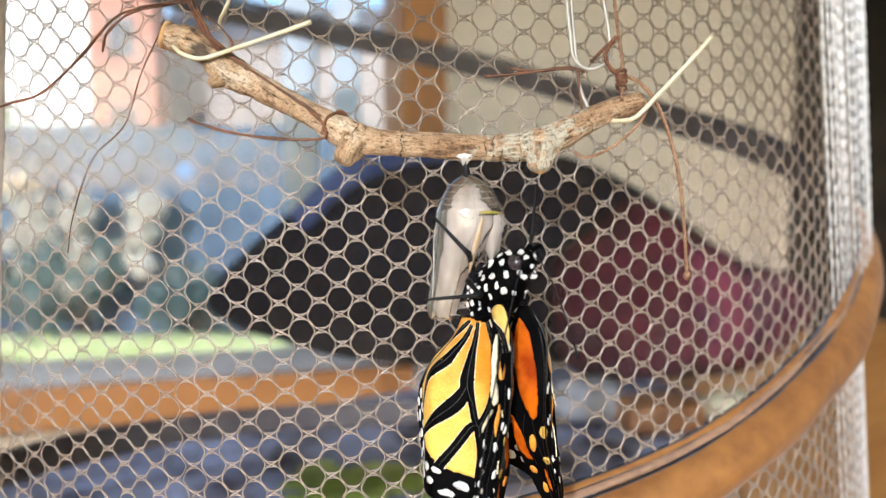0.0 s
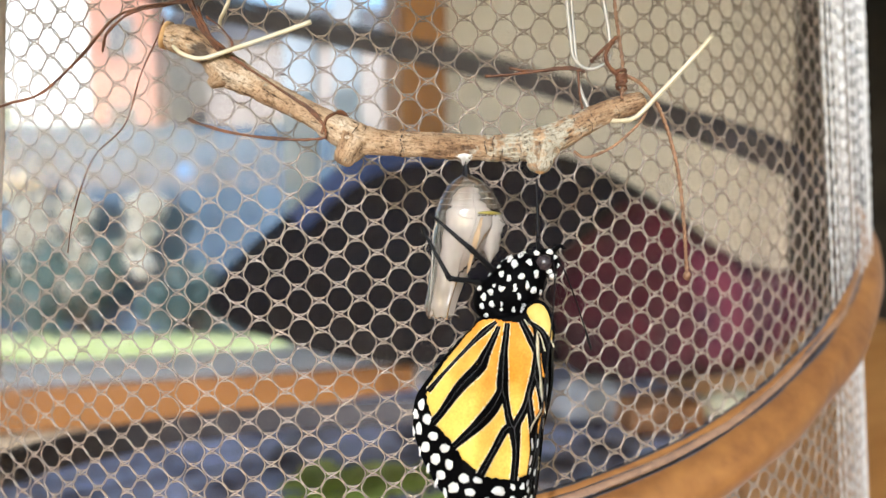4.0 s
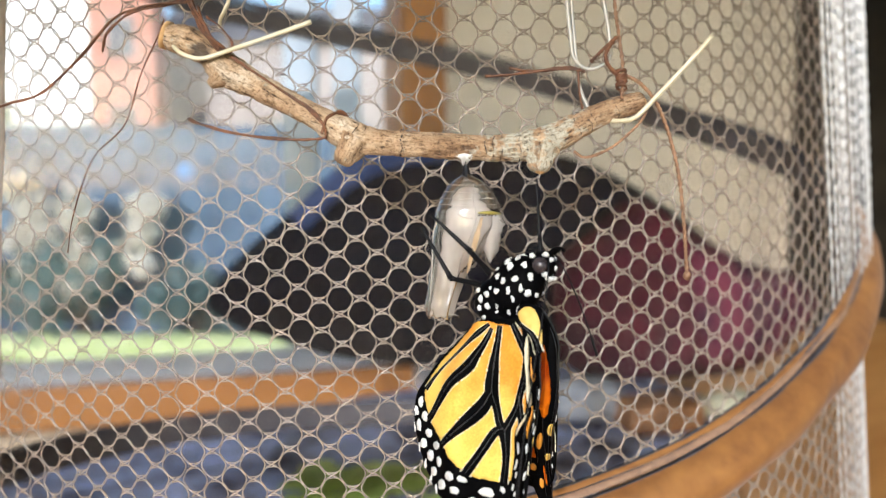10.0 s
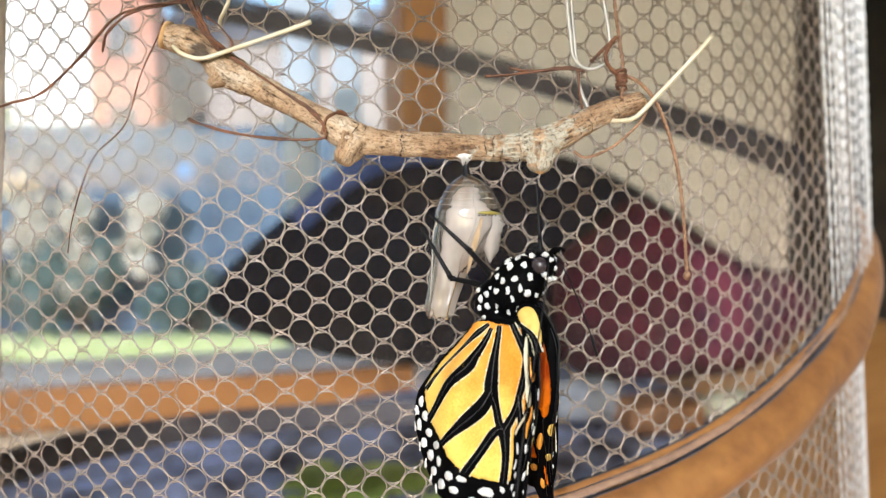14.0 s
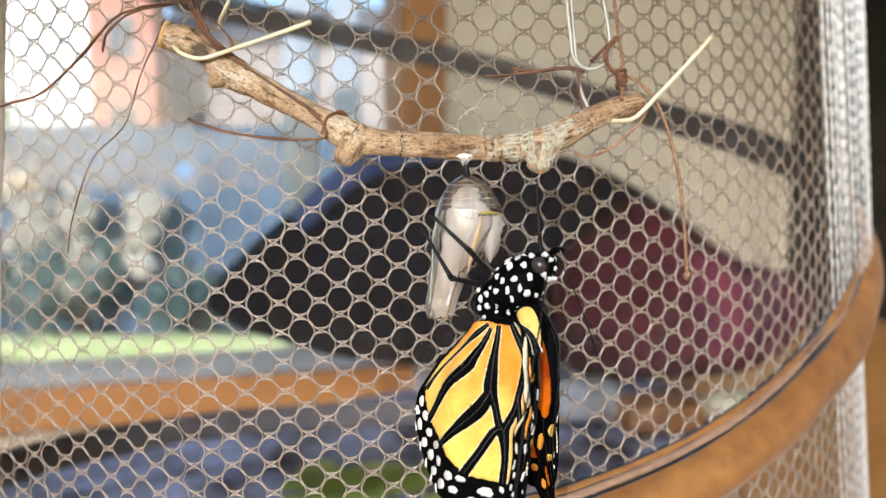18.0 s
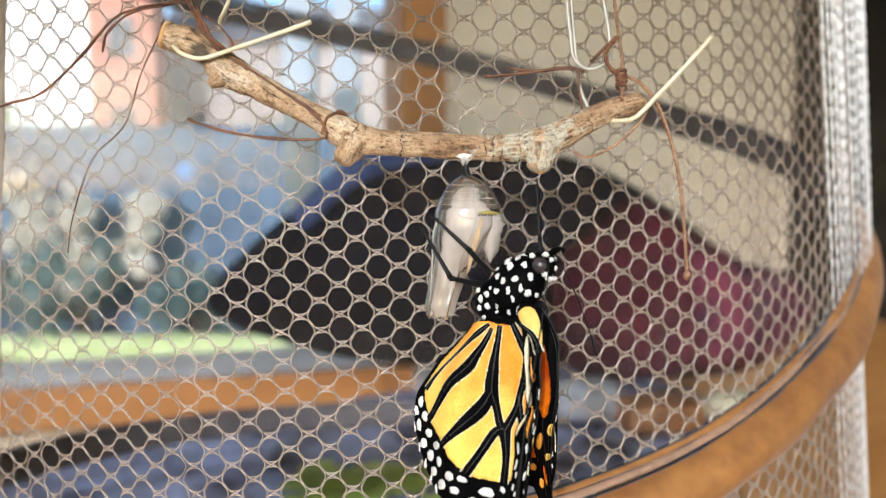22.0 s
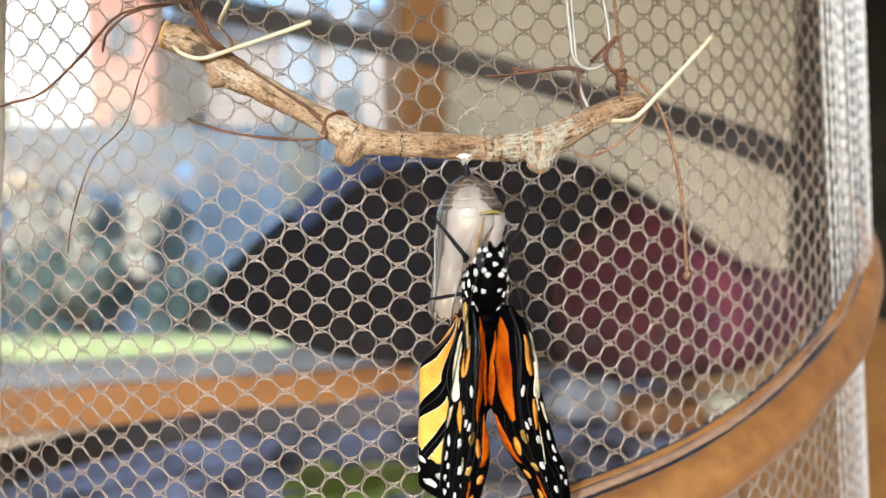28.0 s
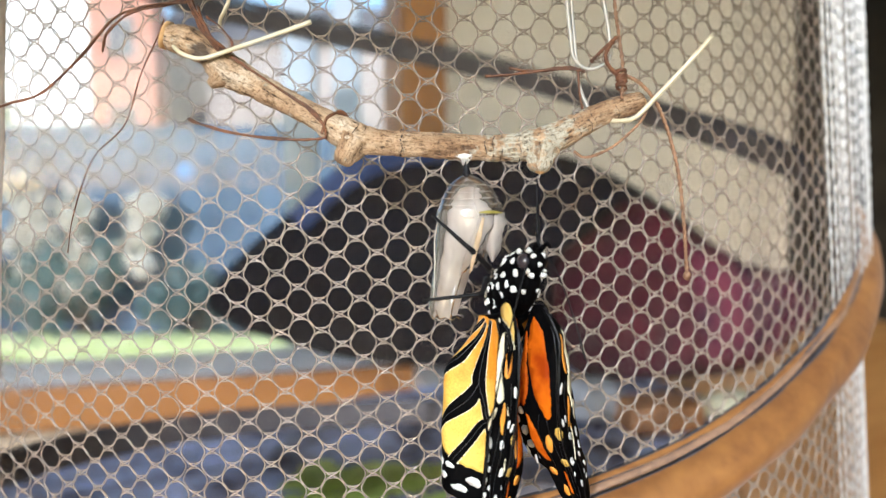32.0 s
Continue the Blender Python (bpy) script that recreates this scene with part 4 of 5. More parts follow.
def hindwing(butterfly, root, lean, flip, bulge, label, lobed=True):
    """A broad thin sheet: yellow field, black veins with pale fringes, white-dotted margin."""
    down = Vector((math.sin(radians(lean)) * flip, 0.0, -math.cos(radians(lean))))
    out = Vector((flip * math.cos(radians(lean)), 0.0, math.sin(radians(lean))))

    def bend(a, b, off):
        # the sheet swells outwards along a ridge down its middle
        rise = min(max(b / 13.0, 0.0), 1.0)
        swell = bulge * rise * rise * (3 - 2 * rise) * math.exp(-((a - 5.0) / (4.6 if a < 5 else 7.5)) ** 2)
        edge, low = min(max((a - 3.0) / 7.0, 0.0), 1.0), min(max(b / 16.0, 0.0), 1.0)
        swell -= 0.55 * bulge * edge * edge * (3 - 2 * edge) * (1 - low * low * (3 - 2 * low))
        wave = 0.3 * noise.noise((a * 0.2, b * 0.12, flip * 3.0))
        return (Vector(root) + Vector((0, a + (10.9 - a) * swell / 140.0, 0)) + down * (b - swell * (b + 13.0) / 140.0) + out * (swell + wave + off)) * 0.001

    bm = bmesh.new()
    plate(bm, smooth_loop(HIND_EDGE if lobed else HIND_EDGE[:18] + [(-7.0, 6.0), (-5.2, 1.6), (-2.6, -0.2)], 4), bend, 0.01, -0.01, 0.7)
    w = part("hindwing", bm, M_BLACK, butterfly, label)
    rnd = random.Random(3)
    for sg in (1, -1):
        bm = bmesh.new()
        plate(bm, ragged(HIND_FIELD, 0.3, 9), bend, 0.10 * sg, 0.02 * sg, 0.7)
        part("wing_field", bm, M_YELLOW, w, "yellow field deepening to orange at the root")
        if lobed:
            bm = bmesh.new()
            plate(bm, ragged(HIND_LOBE, 0.12, 6), bend, 0.10 * sg, 0.03 * sg)
            part("wing_lobe", bm, M_PALEYELLOW, w, "pale yellow lobe at the wing's root")
        for k, (line, half) in enumerate(HIND_STROKES if lobed else HIND_STROKES[:-1]):
            bm = bmesh.new()
            ribbon(bm, line, [1.3 * v + 0.10 for v in half], bend, 0.14 * sg, 0.03 * sg, 0.26, k)
            part("vein_fringe", bm, M_CREAM, w)
            bm = bmesh.new()
            ribbon(bm, line, [1.3 * v for v in half], bend, 0.18 * sg, 0.03 * sg, 0.13, k + 20)
            part("vein_band", bm, M_BLACK, w)
            bm = bmesh.new()
            pts = [bend(p.x, p.y, 0.18 * sg) for p in spline([Vector((x, y, 0)) for x, y in line], 6)]
            sweep(bm, pts, [0.00006 * (1 - 0.5 * q / len(pts)) for q in range(len(pts))], 6)
            part("vein", bm, M_VEIN, w)
        for a, b, ra, rb in HIND_SPOTS_IN + HIND_SPOTS_OUT:
            bm = bmesh.new()
            plate(bm, ragged(disc(a, b, ra * 1.08, rb * 1.08, rnd.uniform(-0.3, 0.3)), 0.26, 2), bend, 0.14 * sg, 0.03 * sg)
            part("wing_spot", bm, M_WHITE, w)
    return w


def forewing(butterfly, rows, flip, label):
    """A sheet folded along its leading rib: orange inside, cream and amber outside, spotted tip."""
    cuts = [Vector((r[0], 0, 0)) for r in rows]
    lines = [spline([Vector((r[j][0], r[j][1], -r[0])) for r in rows], 10) for j in (1, 2, 3)]
    bs = [v.x for v in spline(cuts, 10)]

    def at(j, b):
        b = min(max(b, bs[0]), bs[-1])
        k = max(q for q in range(len(bs) - 1) if b >= bs[q] or q == 0)
        t = (b - bs[k]) / (bs[k + 1] - bs[k])
        return lines[j][k].lerp(lines[j][k + 1], t)

    def flat(u, b):
        i, r, o = at(0, b), at(1, b), at(2, b)
        if u < 0.86:
            return i + (r - i) * u
        if u > 1.14:
            return r + (o - r) * (u - 1)
        p, q, t = i + (r - i) * 0.86, r + (o - r) * 0.14, (u - 0.86) / 0.28
        return p * (1 - t) ** 2 + r * 2 * t * (1 - t) + q * t * t

    def bend(a, b, off):
        u = min(max(a / WIDE, 0.0), 2.0)
        p = flat(u, b)
        d = flat(min(u + 0.02, 2.0), b) - flat(max(u - 0.02, 0.0), b)
        n = d.cross(Vector((0, 0, -1))).normalized() * -flip
        ripple = 0.3 * noise.noise((a * 0.25, b * 0.15, flip * 5.0)) + 0.12 * math.sin(b * 0.9 + a * 0.4)
        return (p + Vector((0, 0, -1.4)) + n * (ripple + off)) * 0.001

    bm = bmesh.new()
    side = [-2 + 43.5 * k / 30 for k in range(31)]
    loop = [(0.0, b) for b in side] + [(WIDE * q / 6, 41.5) for q in range(1, 13)] + [(2 * WIDE, b) for b in reversed(side[:-1])] + [(2 * WIDE - WIDE * q / 6, -2.0) for q in range(1, 12)]
    plate(bm, loop, bend, 0.06, -0.06, 0.9)
    w = part("forewing", bm, M_BLACK, butterfly, label)
    for paint, loops in (("orange", FORE_ORANGE), ("amber", FORE_AMBER), ("cream", FORE_CREAM)):
        for lp in loops:
            bm = bmesh.new()
            plate(bm, ragged(lp, 0.22, 7), bend, 0.11, 0.03, 0.8)
            part("wing_cell", bm, SCALE_PAINT[paint], w)
    rnd = random.Random(5)
    for paint, a, b, ra, rb in FORE_SPOTS:
        bm = bmesh.new()
        plate(bm, ragged(disc(a, b, ra, rb, rnd.uniform(-0.2, 0.2)), 0.2, 2), bend, 0.13, 0.03)
        part("wing_spot", bm, SCALE_PAINT[paint], w)
    for a, lo, hi, r in ((7.0, -1.5, 40, 0.22), (6.2, 2, 36, 0.10), (4.6, 20, 38, 0.10), (9.4, 12, 38, 0.10), (11.0, 20, 37, 0.09), (2.6, 19, 30, 0.09)):
        bm = bmesh.new()
        pts = [bend(a + 0.5 * math.sin(k * 0.21 + a), lo + (hi - lo) * k / 30, 0.1) for k in range(31)]
        sweep(bm, pts, [r * 0.001 * (1 - 0.5 * k / 30) for k in range(31)], 8, rough=0.2, scale=1200)
        part("rib", bm, M_RIB, w, "glossy black rib of the wing")
    return w


def limb(bm, pts, r0, r1, sides=8):
    n = len(pts)
    sweep(bm, pts, [(r0 + (r1 - r0) * k / (n - 1)) * 0.001 for k in range(n)], sides)


def bone(name, length, r0, r1, parent, label=""):
    """A leg piece along its own -z, from a joint at zero."""
    bm = bmesh.new()
    pts = [Vector((0, 0, -length * 0.001 * k / 8)) for k in range(9)]
    sweep(bm, pts, [(r0 + (r1 - r0) * k / 8) * 0.001 * (1.25 if k in (0, 8) else 1.0) for k in range(9)], 8, rough=0.1, scale=1500)
    return part(name, bm, M_LEG, parent, label)


def butterfly():
    ob = thing("butterfly", HANG @ Matrix.Translation(PIVOT), "freshly emerged orange and black butterfly clinging to its empty shell", "butterfly")
    tilt = pose(0, 0, 0, 40)
    # thorax, abdomen, head
    bm = bmesh.new()
    ellipsoid(bm, Vector((0, -2.6, 4.2)) * 0.001, (0.0042, 0.0052, 0.0074), tilt, 32, 22)
    ellipsoid(bm, Vector((0, 0.9, 2.0)) * 0.001, (0.0039, 0.0044, 0.0050), tilt, 28, 20)
    for v in bm.verts:
        v.co *= 1 + 0.03 * noise.noise(v.co * 900)
    thorax = part("thorax", bm, M_BLACK, ob, "black furry thorax with white spots")
    bm = bmesh.new()
    pts = spline([Vector(p) * 0.001 for p in ((0, -0.5, 0), (0, 1.8, -5), (0, 3.0, -12), (0, 3.2, -19), (0, 2.6, -24))], 6)
    sweep(bm, pts, [0.001 * (3.6 + 0.5 * math.sin(k * 1.4)) * (1 - (k / (len(pts) - 1)) ** 4 * 0.75) for k in range(len(pts))], 18)
    part("abdomen", bm, M_BLACK, ob)
    bm = bmesh.new()
    ellipsoid(bm, Vector((0, -8.5, 9.0)) * 0.001, (0.0024, 0.0026, 0.0027), tilt, 24, 16)
    for v in bm.verts:
        v.co *= 1 + 0.012 * noise.noise(v.co * 1500)
    head = part("head", bm, M_BLACK, ob, "black head with white dots")
    for sg in (-1, 1):
        bm = bmesh.new()
        ellipsoid(bm, Vector((sg * 1.75, -8.5, 9.0)) * 0.001, (0.0014, 0.0016, 0.0016), None, 20, 14)
        part("eye", bm, M_EYE, head, "round dark grey compound eye")
        bm = bmesh.new()
        limb(bm, spline([Vector(p) * 0.001 for p in ((sg * 0.8, -10.2, 11.2), (sg * 1.2, -11.5, 12.2), (sg * 1.4, -12.4, 11.6))], 5), 0.55, 0.25)
        part("palp", bm, M_BLACK, head)
        bm = bmesh.new()
        apts = spline([Vector(p) * 0.001 for p in (((-1.3, -10.2, 10.6), (-4.0, -10.5, 4.0), (-6.6, -9.4, -8.0), (-8.6, -8.0, -21.0), (-9.6, -7.0, -33.0)) if sg < 0 else ((sg * 1.3, -10.2, 10.6), (sg * 2.4, -12.0, 8.0), (sg * 3.6, -14.0, 3.0), (sg * 4.6, -16.0, -3.0), (sg * 5.2, -17.6, -8.5)))], 8)
        sweep(bm, apts, [0.00014 if k < len(apts) - 6 else 0.00024 for k in range(len(apts))], 6)
        part("antenna", bm, M_LEG, head, "thin black antenna with a club")
    # white dots in rows over thorax and head
    rnd = random.Random(11)
    rots = tilt.to_3x3()
    dots = []
    for k in range(1600):
        g = math.acos(rnd.uniform(-0.85, 0.9))
        a = rnd.uniform(0, 2 * math.pi)
        d = Vector((math.sin(g) * math.cos(a), math.sin(g) * math.sin(a), math.cos(g)))
        lateral = abs(d.x)
        if lateral < 0.62 and d.y < 0.35:
            continue
        if all((d - e).length > 0.31 for e in dots):
            dots.append(d)
    for sx in (-1, 1):
        dots += [Vector((sx * 0.36, -0.86, 0.36)), Vector((sx * 0.52, -0.80, -0.30))]
    for d in dots:
        c = Vector((0, -2.6, 4.2)) * 0.001 + rots @ Vector((d.x * 0.0042, d.y * 0.0052, d.z * 0.0074))
        n = (rots @ Vector((d.x / 0.0042, d.y / 0.0052, d.z / 0.0074))).normalized()
        bm = bmesh.new()
        t = n.to_track_quat("Z", "Y").to_matrix().to_4x4()
        ellipsoid(bm, c, (0.00054 * rnd.uniform(0.55, 1.25), 0.00074 * rnd.uniform(0.6, 1.35), 0.00022), t, 10, 7)
        for v in bm.verts:
            v.co += Vector((noise.noise(v.co * 2600), noise.noise(v.co * 2600 + Vector((5, 5, 5))), noise.noise(v.co * 2600 + Vector((9, 2, 7))))) * 0.00036
        part("white_dot", bm, M_WHITE, thorax)
    for sx, y0, z0, r in ((1.3, -9.4, 11.2, .5), (-1.3, -9.4, 11.2, .5), (0, -9.9, 9.6, .45), (1.9, -8.6, 12.2, .5), (-1.9, -8.6, 12.2, .5), (2.6, -6.2, 12.0, .45), (-2.6, -6.2, 12.0, .45),
                        (2.3, -8.6, 8.4, .45), (-2.3, -8.6, 8.4, .45), (1.6, -9.2, 7.6, .5), (-1.6, -9.2, 7.6, .5)):
        bm = bmesh.new()
        ellipsoid(bm, Vector((sx * 0.8, y0 - 0.9, z0 - 1.2)) * 0.001, (r * 0.0011, r * 0.0014, r * 0.0010), None, 12, 9)
        for v in bm.verts:
            v.co += Vector((noise.noise(v.co * 1900), noise.noise(v.co * 1900 + Vector((5, 5, 5))), noise.noise(v.co * 1900 + Vector((9, 2, 7))))) * 0.0003
        part("white_dot", bm, M_WHITE, head)
    for sg in (-1, 1):
        for y, z, r in ((-1.2, -2.4, 0.95), (0.9, -2.2, 0.6), (-0.4, -0.4, 0.6), (2.6, -1.2, 0.5), (3.4, 0.6, 0.6), (3.0, 2.4, 0.7), (1.4, 1.0, 0.6), (1.6, 3.4, 0.6), (3.9, 4.0, 0.5)):
            q = 1 - ((y - 0.9) / 4.6) ** 2 - ((z - 2.0) / 5.2) ** 2
            bm = bmesh.new()
            ellipsoid(bm, Vector((sg * (3.9 * math.sqrt(max(q, 0.12)) + 0.1), y, z)) * 0.001, (0.0004, r * 0.0008, r * 0.00095), None, 10, 7)
            for v in bm.verts:
                v.co += Vector((0, noise.noise(v.co * 2600), noise.noise(v.co * 2600 + Vector((5, 5, 5))))) * 0.00036
            part("white_dot", bm, M_WHITE, thorax)
    # short hairs over thorax and head
    for centre, radii, count, owner in (((0, -2.6, 4.2), (4.2, 5.2, 7.4), 900, thorax), ((0, -8.5, 9.0), (2.4, 2.6, 2.7), 300, head)):
        bm = bmesh.new()
        for k in range(count):
            d = Vector((rnd.gauss(0, 1), rnd.gauss(0, 1), rnd.gauss(0, 1))).normalized()
            c = (Vector(centre) + rots @ Vector((d.x * radii[0], d.y * radii[1], d.z * radii[2]))) * 0.001
            n = (rots @ Vector((d.x / radii[0], d.y / radii[1], d.z / radii[2]))).normalized()
            tip = c + (n + Vector((rnd.uniform(-0.5, 0.5), rnd.uniform(-0.5, 0.5), -0.7))).normalized() * 0.001 * rnd.uniform(0.5, 1.1)
            a = n.orthogonal().normalized() * 0.00005
            b = n.cross(a).normalized() * 0.00005
            q = [bm.verts.new(c + a), bm.verts.new(c - a * 0.5 + b), bm.verts.new(c - a * 0.5 - b), bm.verts.new(tip)]
            for f in ((0, 1, 3), (1, 2, 3), (2, 0, 3)):
                bm.faces.new([q[w] for w in f])
        tagged(part("hair", bm, M_BLACK, owner), kind="stuff")
    # wings
    label = "pale yellow hindwing with black veins and white-dotted margin"
    left = hindwing(ob, (-5.0, -0.7, -1.8), 1.0, -1, 6.4, label)
    hindwing(ob, (6.2, -0.7, -1.8), 9.0, 1, 2.4, label, False)
    label = "folded black forewing with deep orange cells and pale spots"
    forewing(ob, FORE_LEFT, -1, label)
    forewing(ob, FORE_RIGHT, 1, label)
    # legs that grip the shell: hip in the body's frame, foot on the shell in the hanging frame
    legs = []
    for hip, foot, knee, la, lb in (((-3.8, 1.2, 7.6), (-2.4, 6.6, -5.6), (3.6, 1.6, -11.0), 6.8, 10.3),
                                    ((-2.8, 3.8, 5.2), (-4.2, 4.2, -3.0), (1.0, -7.6, -6.0), 6.6, 11.4),
                                    ((2.2, -7.5, 8.0), (18.4, 13.0, 0.0), (18.0, 3.0, -4), 6.0, 11.0)):
        thick = 0.75 if foot[0] > 10 else 1.0
        f = bone("femur", la, 0.6 * thick, 0.5 * thick, ob, "thin black jointed leg")
        t = bone("tibia", lb, 0.48 * thick, 0.24 * thick, ob)
        legs.append((hip, foot, knee, la, lb, f, t))
    return ob, legs, left


# ---- the room behind ----
M_WALL = mottled("beige_wall", (0.79, 0.745, 0.68), (0.86, 0.825, 0.77), 30, 0.9, 0.15)
M_TRIM = mottled("oak_trim", (0.34, 0.145, 0.036), (0.52, 0.25, 0.07), 40, 0.5, 0.2, stretch=(1, 1, 0.1))
M_APRON = mottled("oak_apron", (0.27, 0.10, 0.016), (0.40, 0.17, 0.034), 40, 0.5, 0.2, stretch=(0.1, 1, 1))
M_SILL = mottled("sill_paint", (0.62, 0.62, 0.62), (0.74, 0.74, 0.73), 40, 0.5, 0.1)
M_FOOT = mottled("pale_oak", (0.40, 0.30, 0.19), (0.56, 0.44, 0.30), 40, 0.6, 0.2, stretch=(0.1, 1, 1))
M_TABLE = mottled("table_wood", (0.42, 0.19, 0.05), (0.62, 0.32, 0.10), 40, 0.4, 0.1, stretch=(0.15, 1, 1))
M_CLOTH = mottled("blue_cloth", (0.07, 0.075, 0.13), (0.50, 0.60, 0.95), 26, 0.9, 0.4, coarse=0.5)
M_NAVY = mottled("navy_fabric", (0.0035, 0.0045, 0.012), (0.009, 0.011, 0.026), 120, 0.9, 0.4, shine=0.15)
M_BLUE = mottled("blue_rim", (0.04, 0.07, 0.24), (0.08, 0.14, 0.40), 120, 0.8, 0.3)
M_WINE = mottled("wine_fabric", (0.012, 0.005, 0.018), (0.165, 0.026, 0.052), 18, 0.9, 0.4, shine=0.2)
# near-black base colour stands in for the unlit room
M_PAINTEDDARK = mottled("darkened_wall", (0.02, 0.018, 0.016), (0.05, 0.045, 0.04), 10, 0.9, 0.1)
M_LEAF = mottled("leaf", (0.40, 0.52, 0.08), (0.62, 0.74, 0.22), 60, 0.6, 0.2)
M_FLOOR = mottled("floor_wood", (0.20, 0.10, 0.04), (0.34, 0.19, 0.08), 12, 0.5, 0.1, stretch=(1, 0.1, 1))
M_CEIL = mottled("ceiling_paint", (0.70, 0.68, 0.64), (0.78, 0.77, 0.74), 20, 0.9, 0.1)


def structure(name, lo, hi, material, label, bevel=0.0):
    bm = bmesh.new()
    box(bm, lo, hi, bevel)
    return solo(name, bm, material, Matrix.Identity(4), label, "structure", kind="structure", smooth=False)


# the window wall runs askew to the view: its own frame, x along it, y out of the room
WALL = pose(0, 1.255, 0, 0, 0, 14)


def slab(name, frame_of, lo, hi, material, label, bevel=0.0):
    bm = bmesh.new()
    box(bm, lo, hi, bevel)
    return solo(name, bm, material, frame_of, label, "structure", kind="structure", smooth=False)


def diffuser_material():
    m = mottled("diffuser_fabric", (0.80, 0.79, 0.77), (0.86, 0.85, 0.83), 300, 0.9, 0.1)
    n, l = m.node_tree.nodes, m.node_tree.links
    tl = n.new("ShaderNodeBsdfTranslucent")
    tl.inputs[0].default_value = (0.85, 0.84, 0.82, 1)
    mx = n.new("ShaderNodeMixShader")
    mx.inputs[0].default_value = 0.85
    l.new(n["Principled BSDF"].outputs[0], mx.inputs[1])
    l.new(tl.outputs[0], mx.inputs[2])
    l.new(mx.outputs[0], n["Material Output"].inputs[0])
    return m


def room():
    plan = ((-3.1, -1.5), (3.1, -1.5), (3.1, 2.6), (0.5, 2.6), (0.5, 1.52), (-3.1, 0.62))
    for name, low, high, mat, label in (("floor", -0.1, 0.0, M_FLOOR, "brown wooden floor"), ("ceiling", 2.5, 2.6, M_CEIL, "white painted ceiling")):
        bm = bmesh.new()
        a = [bm.verts.new((x, y, low)) for x, y in plan]
        b = [bm.verts.new((x, y, high)) for x, y in plan]
        bm.faces.new(a[::-1])
        bm.faces.new(b)
        for k in range(len(plan)):
            bm.faces.new((a[k], a[(k + 1) % len(plan)], b[(k + 1) % len(plan)], b[k]))
        solo(name, bm, mat, Matrix.Identity(4), label, "structure", kind="structure", smooth=False)
    # unseen wall added to keep skylight out of the dark room
    structure("wall_northwest_far", (0.5, 1.545, 0.0), (0.6, 2.5, 2.5), M_PAINTEDDARK, "unseen wall beyond the opening with its darkness painted in")
    slab("wall_north_below", WALL, (-1.9, 0.0, 0.0), (-0.076, 0.15, 0.70), M_WALL, "beige wall under the window")
    slab("wall_north", WALL, (0.0, 0.0, 0.0), (0.69, 0.15, 2.5), M_WALL, "plain beige wall beside the window")
    slab("wall_north_above", WALL, (-1.9, 0.0, 2.2), (0.0, 0.15, 2.5), M_WALL, "beige wall over the window")
    slab("wall_northwest", WALL, (-3.6, 0.0, 0.0), (-1.9, 0.15, 2.5), M_WALL, "beige wall")
    structure("wall_north_far", (0.5, 2.5, 0.0), (3.0, 2.6, 2.5), M_PAINTEDDARK, "unlit wall beyond the opening with its darkness painted in")
    structure("wall_west", (-3.1, -1.4, 0.0), (-3.0, 0.65, 2.5), M_WALL, "beige wall")
    structure("wall_east", (3.0, -1.4, 0.0), (3.1, 2.6, 2.5), M_PAINTEDDARK, "side wall with the unlit room's darkness painted in")
    # the unseen wall behind the camera; the sunny window's opening is cut to shape the sun patch
    structure("wall_south_below", (-3.0, -1.5, 0.0), (3.0, -1.4, 0.4), M_WALL, "beige wall under the sunny window")
    structure("wall_south_above", (-3.0, -1.5, 2.4), (3.0, -1.4, 2.5), M_WALL, "beige wall over the sunny window")
    # unseen sheets added to cut the sun off the far side and diffuse it
    cloth = diffuser_material()
    structure("sun_diffuser", (-2.8, -1.452, 1.60), (-0.30, -1.450, 2.4), cloth, "unseen white translucent sheet added to shade and soften the sun")
    structure("sun_diffuser", (-0.30, -1.452, 1.76), (2.8, -1.450, 2.4), cloth, "unseen white translucent sheet added higher up, letting the sun reach further")
    # unseen pier, placed to limit the sun on the left
    structure("wall_southwest", (-3.0, -1.5, 0.4), (-1.6, -1.4, 1.60), M_WALL, "beige wall")
    structure("wall_southeast", (2.8, -1.5, 0.4), (3.0, -1.4, 2.4), M_WALL, "beige wall")


def pane_material():
    m, nt, b = principled("pane", 0.02)
    n, l = nt.nodes, nt.links
    tr = n.new("ShaderNodeBsdfTransparent")
    gl = n.new("ShaderNodeBsdfGlossy")
    gl.inputs["Roughness"].default_value = 0.02
    fr = n.new("ShaderNodeFresnel")
    fr.inputs[0].default_value = 1.45
    mx = n.new("ShaderNodeMixShader")
    l.new(fr.outputs[0], mx.inputs[0])
    l.new(tr.outputs[0], mx.inputs[1])
    l.new(gl.outputs[0], mx.inputs[2])
    l.new(mx.outputs[0], n["Material Output"].inputs[0])
    return m


